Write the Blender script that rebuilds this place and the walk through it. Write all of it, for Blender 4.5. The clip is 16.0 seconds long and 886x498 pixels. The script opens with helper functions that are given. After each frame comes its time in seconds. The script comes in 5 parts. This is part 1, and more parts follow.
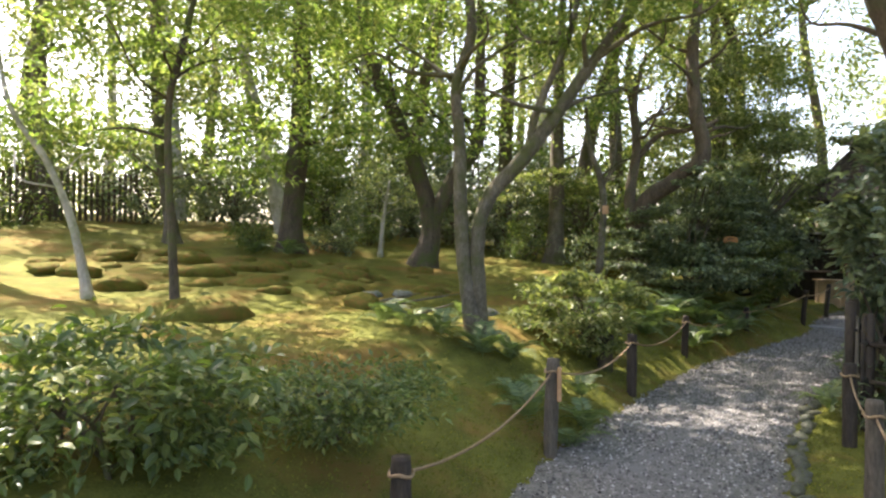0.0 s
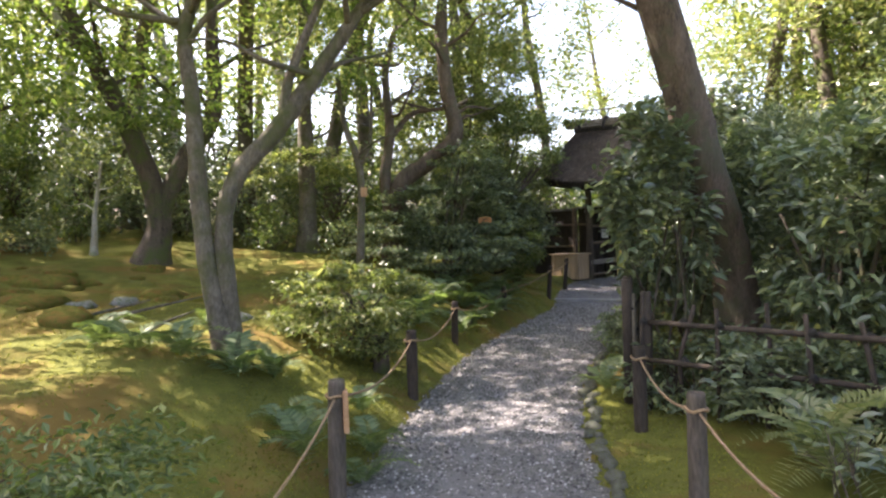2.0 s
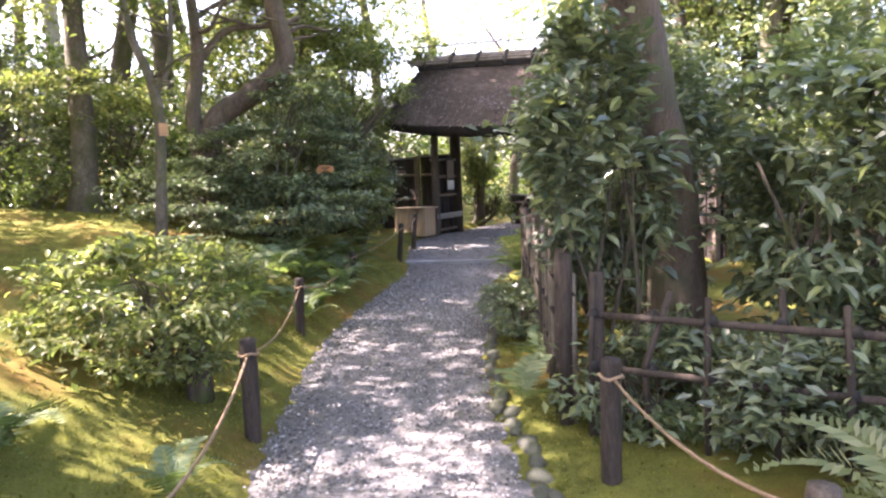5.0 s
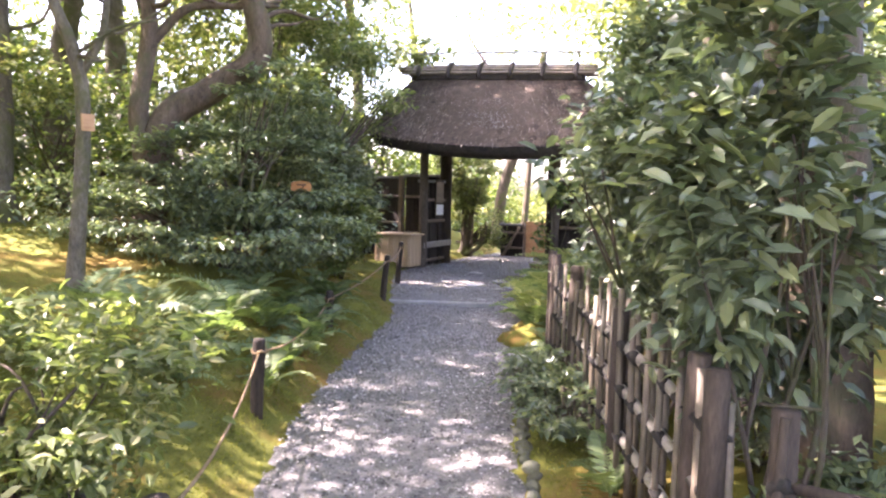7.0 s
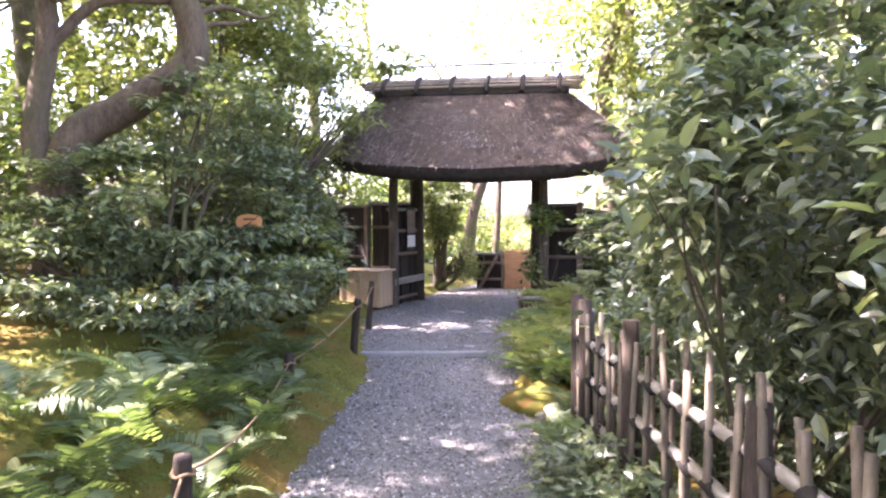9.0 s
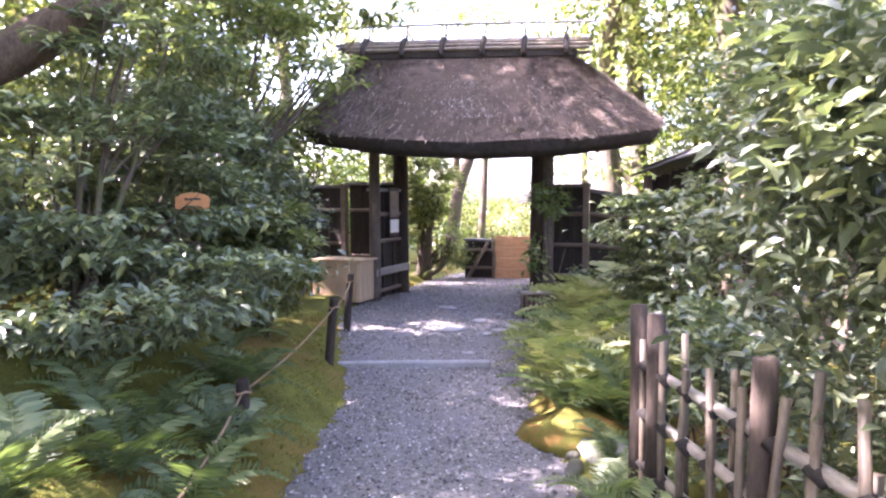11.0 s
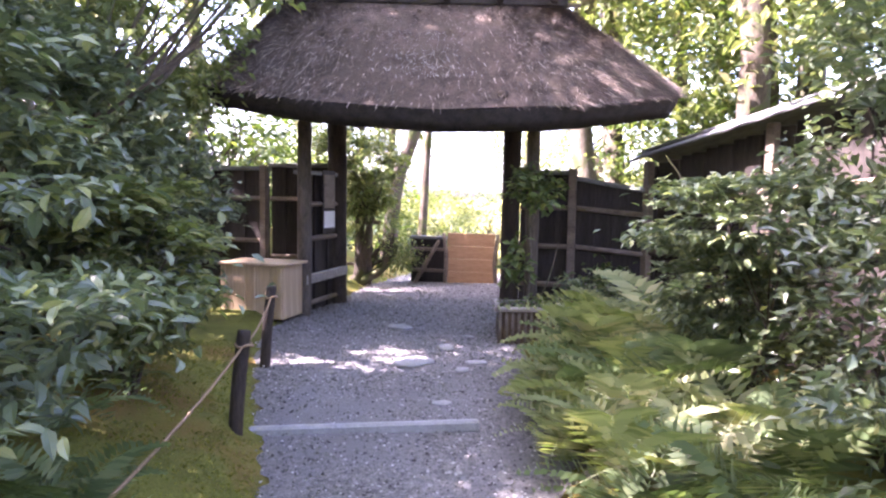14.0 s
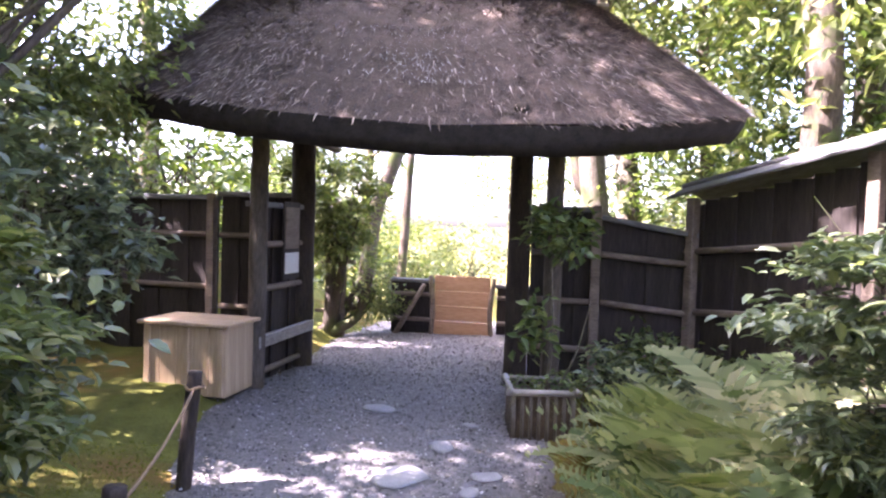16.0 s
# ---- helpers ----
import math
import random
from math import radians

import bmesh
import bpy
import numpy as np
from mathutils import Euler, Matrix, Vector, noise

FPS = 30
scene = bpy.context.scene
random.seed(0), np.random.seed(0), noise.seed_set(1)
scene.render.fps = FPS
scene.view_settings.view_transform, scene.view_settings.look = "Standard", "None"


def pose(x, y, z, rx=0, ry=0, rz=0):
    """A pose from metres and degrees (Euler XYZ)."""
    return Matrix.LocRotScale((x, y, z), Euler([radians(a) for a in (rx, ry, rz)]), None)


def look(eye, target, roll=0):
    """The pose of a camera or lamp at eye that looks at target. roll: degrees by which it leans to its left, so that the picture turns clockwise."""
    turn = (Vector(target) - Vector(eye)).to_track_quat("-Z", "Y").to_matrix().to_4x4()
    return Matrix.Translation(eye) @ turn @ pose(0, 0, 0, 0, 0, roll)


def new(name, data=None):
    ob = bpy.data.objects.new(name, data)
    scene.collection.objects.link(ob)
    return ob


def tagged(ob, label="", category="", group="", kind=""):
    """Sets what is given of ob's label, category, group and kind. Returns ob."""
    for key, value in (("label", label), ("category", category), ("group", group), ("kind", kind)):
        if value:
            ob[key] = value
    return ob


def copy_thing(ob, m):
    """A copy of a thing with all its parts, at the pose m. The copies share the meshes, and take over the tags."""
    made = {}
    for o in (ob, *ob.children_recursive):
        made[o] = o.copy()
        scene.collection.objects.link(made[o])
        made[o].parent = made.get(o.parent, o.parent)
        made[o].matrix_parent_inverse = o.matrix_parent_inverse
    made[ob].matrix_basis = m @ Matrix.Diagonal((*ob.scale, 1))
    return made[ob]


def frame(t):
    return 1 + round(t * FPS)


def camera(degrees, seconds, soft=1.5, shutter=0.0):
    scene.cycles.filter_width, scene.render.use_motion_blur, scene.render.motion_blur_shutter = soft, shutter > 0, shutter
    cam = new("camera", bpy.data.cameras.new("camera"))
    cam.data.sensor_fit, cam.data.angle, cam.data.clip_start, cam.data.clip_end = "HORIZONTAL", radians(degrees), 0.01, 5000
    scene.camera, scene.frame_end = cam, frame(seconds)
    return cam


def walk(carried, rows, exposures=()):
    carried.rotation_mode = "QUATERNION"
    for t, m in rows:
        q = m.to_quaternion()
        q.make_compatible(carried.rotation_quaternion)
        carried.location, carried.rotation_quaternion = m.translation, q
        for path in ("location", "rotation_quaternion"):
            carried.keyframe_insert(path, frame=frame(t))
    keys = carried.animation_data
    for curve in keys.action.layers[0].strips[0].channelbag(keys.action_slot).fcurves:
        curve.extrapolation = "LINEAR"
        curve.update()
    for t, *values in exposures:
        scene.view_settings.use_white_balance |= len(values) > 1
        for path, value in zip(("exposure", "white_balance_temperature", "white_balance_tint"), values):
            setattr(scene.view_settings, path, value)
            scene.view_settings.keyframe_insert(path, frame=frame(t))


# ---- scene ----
cam = camera(67.5, 16.0, soft=2.3)
PATH = [
    (0, (0.431, -1.911, 1.437), (0.123, 0.065, 1.441), 0.2),
    (0.5, (0.354, -1.677, 1.43), (0.194, 0.314, 1.334), -1.0),
    (1, (0.326, -1.408, 1.423), (0.272, 0.591, 1.385), -1.8),
    (1.5, (0.314, -1.176, 1.435), (0.482, 0.817, 1.387), -1.1),
    (2, (0.253, -0.866, 1.484), (0.706, 1.081, 1.428), -2.2),
    (2.5, (0.264, -0.609, 1.503), (0.853, 1.299, 1.39), -3.6),
    (3, (0.358, -0.288, 1.512), (0.946, 1.621, 1.427), -2.5),
    (3.5, (0.394, -0.016, 1.495), (1.104, 1.848, 1.35), -1.6),
    (4, (0.358, 0.317, 1.497), (1.272, 2.094, 1.41), -4.2),
    (4.2, (0.371, 0.431, 1.489), (1.32, 2.183, 1.321), -4.4),
    (6.3, (0.839, 2.268, 1.565), (1.77, 4.024, 1.345), 1.4),
    (6.5, (0.9, 2.397, 1.559), (1.834, 4.154, 1.354), 1.5),
    (7, (0.982, 2.723, 1.601), (2.023, 4.422, 1.431), 1.4),
    (7.5, (1.056, 3.024, 1.619), (2.182, 4.668, 1.446), -0.1),
    (8, (1.233, 3.39, 1.614), (2.266, 5.094, 1.439), -0.5),
    (8.5, (1.41, 3.649, 1.636), (2.417, 5.368, 1.464), -0.5),
    (9, (1.516, 4.027, 1.629), (2.66, 5.665, 1.541), -0.4),
    (9.5, (1.631, 4.373, 1.623), (2.819, 5.977, 1.495), -1.8),
    (10, (1.826, 4.62, 1.615), (2.999, 6.238, 1.547), -1.3),
    (10.2, (1.884, 4.725, 1.623), (3.064, 6.335, 1.5), -0.6),
    (12.3, (2.475, 6.134, 1.582), (3.766, 7.655, 1.435), 0.8),
    (12.5, (2.513, 6.265, 1.564), (3.876, 7.721, 1.415), 0.9),
    (13, (2.711, 6.567, 1.517), (4.163, 7.936, 1.384), 0.2),
    (13.5, (2.871, 6.715, 1.506), (4.259, 8.149, 1.378), -0.6),
    (14, (3.161, 7.049, 1.553), (4.533, 8.496, 1.397), 0.9),
    (14.5, (3.436, 7.409, 1.601), (4.879, 8.792, 1.528), 0.7),
    (15, (3.705, 7.729, 1.609), (5.079, 9.182, 1.573), -0.0),
    (15.5, (3.978, 8.039, 1.63), (5.311, 9.527, 1.534), 1.7),
    (16, (4.147, 8.313, 1.674), (5.573, 9.713, 1.602), 1.8),
]
EXPOSURES = [(0, 2.45, 6850, 15), (4, 3.05, 6450, 32), (6.5, 3.7, 6500, 34), (12.5, 3.97, 5950, 46), (16, 3.87, 5950, 42)]
walk(cam, [(t, look(eye, target, roll)) for t, eye, target, roll in PATH], EXPOSURES)

# ---- world, sun, exposure ----
SUN_EL, SUN_AZ = radians(52), radians(-55)   # azimuth from +y towards +x
world = bpy.data.worlds.new("world")
scene.world = world
world.use_nodes = True
wn = world.node_tree
sky = wn.nodes.new("ShaderNodeTexSky")
sky.sky_type, sky.sun_disc = "NISHITA", False
sky.sun_elevation, sky.sun_rotation = SUN_EL, SUN_AZ
sky.air_density, sky.dust_density = 1.0, 4.0
wn.links.new(sky.outputs[0], wn.nodes["Background"].inputs[0])
wn.nodes["Background"].inputs[1].default_value = 0.15
sun = new("sun", bpy.data.lights.new("sun", "SUN"))
sun.data.energy, sun.data.angle, sun.data.color = 5.0, radians(0.6), (1.0, 0.95, 0.86)
sun_way = Vector((math.sin(SUN_AZ) * math.cos(SUN_EL), math.cos(SUN_AZ) * math.cos(SUN_EL), math.sin(SUN_EL)))
sun.matrix_world = look(sun_way * 60, (0, 0, 0))


# ---- materials ----
def material(name):
    m = bpy.data.materials.new(name)
    m.use_nodes = True
    return m, m.node_tree.nodes, m.node_tree.links, m.node_tree.nodes["Principled BSDF"]


def ramp(nodes, stops):
    r = nodes.new("ShaderNodeValToRGB")
    els = r.color_ramp.elements
    while len(els) < len(stops):
        els.new(0.5)
    for e, (p, c) in zip(els, stops):
        e.position, e.color = p, (*c, 1)
    return r


def noise_tex(nodes, links, scale, detail=4, rough=0.6, stretch=None):
    tc = nodes.new("ShaderNodeTexCoord")
    n = nodes.new("ShaderNodeTexNoise")
    n.inputs["Scale"].default_value, n.inputs["Detail"].default_value, n.inputs["Roughness"].default_value = scale, detail, rough
    if stretch:
        mp = nodes.new("ShaderNodeMapping")
        mp.inputs["Scale"].default_value = stretch
        links.new(tc.outputs["Object"], mp.inputs[0])
        links.new(mp.outputs[0], n.inputs["Vector"])
    else:
        links.new(tc.outputs["Object"], n.inputs["Vector"])
    return n


def surface(name, dark, light, scale=8, fine=60, rough=0.85, bump=0.5, dist=0.01, stretch=None, stain=None, stain_scale=1.5, lo=0.35, hi=0.65, spec=0.3):
    """A rough surface: two colours by coarse and fine noise, stains at a larger scale, bump from the fine noise."""
    m, nodes, links, b = material(name)
    n1, n2 = noise_tex(nodes, links, scale, 5, 0.65, stretch), noise_tex(nodes, links, fine, 4, 0.7, stretch)
    add = nodes.new("ShaderNodeMath")
    add.operation = "MULTIPLY_ADD"
    links.new(n2.outputs[0], add.inputs[0])
    add.inputs[1].default_value = 0.5
    half = nodes.new("ShaderNodeMath")
    half.operation = "MULTIPLY"
    half.inputs[1].default_value = 0.5
    links.new(n1.outputs[0], half.inputs[0])
    links.new(half.outputs[0], add.inputs[2])
    r = ramp(nodes, [(lo, dark), (hi, light)])
    links.new(add.outputs[0], r.inputs[0])
    out = r.outputs[0]
    if stain:
        n3 = noise_tex(nodes, links, stain_scale, 6, 0.65)
        r3 = ramp(nodes, [(0.48, (0, 0, 0)), (0.62, (1, 1, 1))])
        links.new(n3.outputs[0], r3.inputs[0])
        mx = nodes.new("ShaderNodeMix")
        mx.data_type = "RGBA"
        links.new(r3.outputs[0], mx.inputs["Factor"])
        links.new(out, mx.inputs[6])
        mx.inputs[7].default_value = (*stain, 1)
        out = mx.outputs[2]
    links.new(out, b.inputs["Base Color"])
    b.inputs["Roughness"].default_value = rough
    b.inputs["Specular IOR Level"].default_value = spec
    bp = nodes.new("ShaderNodeBump")
    bp.inputs["Strength"].default_value, bp.inputs["Distance"].default_value = bump, dist
    links.new(add.outputs[0], bp.inputs["Height"])
    links.new(bp.outputs[0], b.inputs["Normal"])
    return m


def foliage(name, stops, rough=0.4, glow=0.35, through_tint=(1.3, 1.5, 0.5), sheen=0.45):
    """Leaves: colour by leaf, glossy face, light let through."""
    m, nodes, links, b = material(name)
    geo = nodes.new("ShaderNodeNewGeometry")
    r = ramp(nodes, stops)
    links.new(geo.outputs["Random Per Island"], r.inputs[0])
    links.new(r.outputs[0], b.inputs["Base Color"])
    b.inputs["Roughness"].default_value = rough
    b.inputs["Specular IOR Level"].default_value = sheen
    tr = nodes.new("ShaderNodeBsdfTranslucent")
    mul = nodes.new("ShaderNodeMix")
    mul.data_type, mul.blend_type = "RGBA", "MULTIPLY"
    mul.inputs["Factor"].default_value = 1
    links.new(r.outputs[0], mul.inputs[6])
    mul.inputs[7].default_value = (*through_tint, 1)
    links.new(mul.outputs[2], tr.inputs[0])
    mix = nodes.new("ShaderNodeMixShader")
    mix.inputs[0].default_value = glow
    links.new(b.outputs[0], mix.inputs[1])
    links.new(tr.outputs[0], mix.inputs[2])
    links.new(mix.outputs[0], nodes["Material Output"].inputs[0])
    return m


M_MOSS = surface("moss", (0.065, 0.07, 0.015), (0.165, 0.165, 0.036), 3.5, 70, 0.95, 0.9, 0.02, None, (0.16, 0.105, 0.03), 0.9, 0.36, 0.64, 0.1)
M_MOSS_MOUND = surface("moss_mound", (0.07, 0.072, 0.015), (0.19, 0.175, 0.038), 5, 90, 0.95, 0.9, 0.02, None, (0.17, 0.10, 0.03), 2.5, 0.36, 0.64, 0.1)
M_GRAVEL = surface("gravel", (0.055, 0.05, 0.046), (0.25, 0.232, 0.218), 30, 140, 0.85, 1.0, 0.012, None, (0.16, 0.15, 0.145), 1.2, 0.38, 0.62)
M_STONE = surface("stone", (0.09, 0.09, 0.085), (0.30, 0.29, 0.27), 7, 60, 0.85, 0.6, 0.01, None, (0.09, 0.11, 0.03), 6)
M_KERB = surface("mossy_kerb_stone", (0.04, 0.042, 0.034), (0.15, 0.145, 0.125), 9, 60, 0.9, 0.7, 0.01, None, (0.075, 0.085, 0.02), 5)
M_STEP = surface("pale_stone", (0.2, 0.195, 0.19), (0.36, 0.35, 0.34), 9, 60, 0.8, 0.4, 0.006)
M_BARK_DARK = surface("dark_bark", (0.035, 0.027, 0.02), (0.13, 0.10, 0.075), 9, 50, 0.9, 0.8, 0.015, (1, 1, 0.3), (0.07, 0.085, 0.025), 3)
M_BARK_GREY = surface("grey_bark", (0.05, 0.042, 0.03), (0.19, 0.16, 0.12), 9, 55, 0.9, 0.9, 0.015, (1, 1, 0.4), (0.075, 0.08, 0.03), 3.0)
M_BARK_PALE = surface("pale_bark", (0.22, 0.20, 0.18), (0.50, 0.47, 0.43), 6, 40, 0.9, 0.6, 0.01, (1, 1, 0.4), (0.22, 0.23, 0.15), 3)
M_BARK_BROWN = surface("brown_bark", (0.045, 0.032, 0.023), (0.17, 0.125, 0.092), 10, 60, 0.9, 1.0, 0.025, (1, 1, 0.3), (0.09, 0.085, 0.05), 3)
M_POST = surface("charred_post_wood", (0.018, 0.014, 0.012), (0.075, 0.055, 0.04), 12, 70, 0.85, 0.7, 0.006, (1, 1, 0.2))
M_POST_OLD = surface("weathered_post_wood", (0.04, 0.032, 0.025), (0.15, 0.12, 0.09), 12, 70, 0.85, 0.7, 0.006, (1, 1, 0.2))
M_PLANK = surface("dark_plank_wood", (0.014, 0.011, 0.010), (0.055, 0.042, 0.034), 10, 60, 0.8, 0.6, 0.005, (1, 1, 0.12))
M_RAIL = surface("fence_rail_wood", (0.10, 0.075, 0.055), (0.26, 0.20, 0.15), 10, 60, 0.8, 0.5, 0.004, (0.3, 1, 1))
M_BOX = surface("pale_box_wood", (0.34, 0.225, 0.125), (0.56, 0.41, 0.25), 5, 50, 0.6, 0.3, 0.002, (1, 1, 0.12))
M_CEDAR = surface("orange_cedar", (0.33, 0.17, 0.08), (0.56, 0.33, 0.18), 5, 50, 0.7, 0.4, 0.003, (0.2, 1, 1))
M_BAMBOO = surface("old_bamboo", (0.055, 0.042, 0.03), (0.2, 0.16, 0.115), 6, 50, 0.55, 0.4, 0.003, (1, 1, 0.25), (0.10, 0.085, 0.06), 4)
M_BAMBOO_PALE = surface("grey_bamboo", (0.15, 0.13, 0.11), (0.36, 0.33, 0.285), 6, 50, 0.5, 0.4, 0.003, (0.3, 1, 1))
M_ROPE = surface("straw_rope", (0.16, 0.10, 0.055), (0.36, 0.25, 0.15), 60, 200, 0.95, 0.8, 0.004)
M_COPING = surface("grey_coping_wood", (0.09, 0.09, 0.085), (0.22, 0.22, 0.21), 10, 60, 0.85, 0.5, 0.004, (0.2, 1, 1))
M_TWINE = surface("black_twine", (0.012, 0.011, 0.010), (0.04, 0.035, 0.03), 60, 200, 0.9, 0.6, 0.003)
M_THATCH = surface("thatch", (0.035, 0.026, 0.021), (0.15, 0.113, 0.09), 8, 75, 0.95, 1.0, 0.03, None, (0.085, 0.065, 0.05), 1.4, 0.36, 0.62, 0.1)
M_STRAW = foliage("straw", [(0, (0.03, 0.022, 0.018)), (0.6, (0.11, 0.08, 0.062)), (0.86, (0.2, 0.155, 0.12)), (1, (0.42, 0.35, 0.28))], 0.85, 0.05, (1, 1, 1))
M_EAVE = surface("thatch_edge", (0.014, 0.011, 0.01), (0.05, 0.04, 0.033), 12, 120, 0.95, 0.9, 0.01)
M_PAPER = surface("notice_paper", (0.66, 0.66, 0.65), (0.78, 0.78, 0.77), 3, 20, 0.7, 0.1, 0.001)
M_SIGN = surface("orange_sign_wood", (0.36, 0.15, 0.05), (0.52, 0.25, 0.09), 6, 40, 0.6, 0.3, 0.002)
M_INK = surface("dark_ink", (0.03, 0.025, 0.02), (0.06, 0.05, 0.04), 10, 60, 0.7, 0.1, 0.001)
M_SOIL = surface("litter_soil", (0.03, 0.022, 0.014), (0.12, 0.08, 0.045), 10, 60, 0.95, 0.8, 0.02)
M_CAMELLIA = foliage("camellia_leaf", [(0, (0.07, 0.095, 0.055)), (0.7, (0.135, 0.17, 0.09)), (1, (0.24, 0.26, 0.12))], 0.36, 0.3, (1.15, 1.25, 0.65), 0.85)
M_SHRUB = foliage("shrub_leaf", [(0, (0.055, 0.085, 0.03)), (0.7, (0.12, 0.16, 0.05)), (1, (0.24, 0.25, 0.09))], 0.42, 0.35)
M_DARKLEAF = foliage("dark_evergreen_leaf", [(0, (0.075, 0.105, 0.055)), (0.7, (0.14, 0.18, 0.09)), (1, (0.28, 0.3, 0.13))], 0.38, 0.32, (1.15, 1.25, 0.65), 0.75)
M_MAPLE = foliage("maple_leaf", [(0, (0.085, 0.13, 0.035)), (0.7, (0.17, 0.22, 0.065)), (1, (0.32, 0.33, 0.15))], 0.5, 0.5, (1.15, 1.3, 0.6))
M_WOODLEAF = foliage("woodland_leaf", [(0, (0.09, 0.115, 0.045)), (0.7, (0.18, 0.21, 0.08)), (1, (0.34, 0.32, 0.17))], 0.42, 0.5, (1.25, 1.35, 0.65))
M_FERN = foliage("fern_leaf", [(0, (0.085, 0.125, 0.05)), (0.8, (0.15, 0.20, 0.085)), (1, (0.23, 0.26, 0.12))], 0.45, 0.35, (1.2, 1.3, 0.6))
M_FERN_OLD = foliage("fading_fern_leaf", [(0, (0.14, 0.17, 0.07)), (0.7, (0.26, 0.28, 0.14)), (1, (0.38, 0.35, 0.2))], 0.5, 0.3)
M_MOSSBLADE = foliage("moss_tip", [(0, (0.10, 0.105, 0.022)), (0.6, (0.16, 0.16, 0.035)), (1, (0.24, 0.21, 0.05))], 0.9, 0.4)
M_PEBBLE = foliage("pebble", [(0, (0.05, 0.046, 0.042)), (0.65, (0.17, 0.16, 0.15)), (1, (0.45, 0.43, 0.41))], 0.8, 0.0)


# ---- builders ----
def from_arrays(name, verts, faces, mat, smooth=False):
    me = bpy.data.meshes.new(name)
    verts, faces = np.asarray(verts, np.float32), np.asarray(faces, np.int32)
    k = faces.shape[1]
    me.vertices.add(len(verts))
    me.vertices.foreach_set("co", verts.ravel())
    me.loops.add(faces.size)
    me.loops.foreach_set("vertex_index", faces.ravel())
    me.polygons.add(len(faces))
    me.polygons.foreach_set("loop_start", np.arange(0, faces.size, k, dtype=np.int32))
    me.polygons.foreach_set("loop_total", np.full(len(faces), k, np.int32))
    me.polygons.foreach_set("use_smooth", np.full(len(faces), smooth))
    me.update(calc_edges=True)
    me.validate()
    me.materials.append(mat)
    return me


def mesh_of(name, bm, mat, smooth=False):
    me = bpy.data.meshes.new(name)
    bm.normal_update()
    bm.to_mesh(me)
    bm.free()
    if smooth:
        me.polygons.foreach_set("use_smooth", [True] * len(me.polygons))
    me.materials.append(mat)
    return me


def part(name, bm, mat, parent, label="", m=None, smooth=False):
    """A bmesh or a ready mesh as one object under a thing."""
    me = bm if isinstance(bm, bpy.types.Mesh) else mesh_of(name, bm, mat, smooth)
    ob = new(name, me)
    ob.parent = parent
    if m is not None:
        ob.matrix_basis = m
    if label:
        ob["label"] = label
    return ob


def thing(name, x, y, z, rz=0, label="", category="", group="", kind="", m=None):
    ob = new(name)
    ob.empty_display_size = 0.1
    ob.matrix_basis = m if m is not None else pose(x, y, z, 0, 0, rz)
    return tagged(ob, label, category, group, kind)


def block(sx, sy, sz, bevel=0.006, base=True, at=(0, 0, 0)):
    """A box with bevelled edges, standing on z = 0 (or centred)."""
    bm2 = bmesh.new()
    bmesh.ops.create_cube(bm2, size=1)
    bmesh.ops.scale(bm2, vec=(sx, sy, sz), verts=bm2.verts)
    if bevel:
        bmesh.ops.bevel(bm2, geom=bm2.edges[:], offset=min(bevel, sx / 3, sy / 3, sz / 3), segments=1, affect="EDGES")
    bmesh.ops.translate(bm2, vec=(at[0], at[1], at[2] + (sz / 2 if base else 0)), verts=bm2.verts)
    return bm2


def smooth_line(pts, steps=6):
    """A Catmull-Rom line through control points (with radii as the fourth number)."""
    p = np.array([pts[0], *pts, pts[-1]], float)
    p[0], p[-1] = 2 * p[1] - p[2], 2 * p[-2] - p[-3]
    p[0, 3:], p[-1, 3:] = p[1, 3:], p[-2, 3:]
    out = []
    for i in range(1, len(p) - 2):
        for k in range(steps):
            t = k / steps
            out.append(0.5 * (2 * p[i] + (p[i + 1] - p[i - 1]) * t + (2 * p[i - 1] - 5 * p[i] + 4 * p[i + 1] - p[i + 2]) * t * t + (3 * p[i] - p[i - 1] - 3 * p[i + 1] + p[i + 2]) * t ** 3))
    out.append(p[-2])
    return np.array(out)


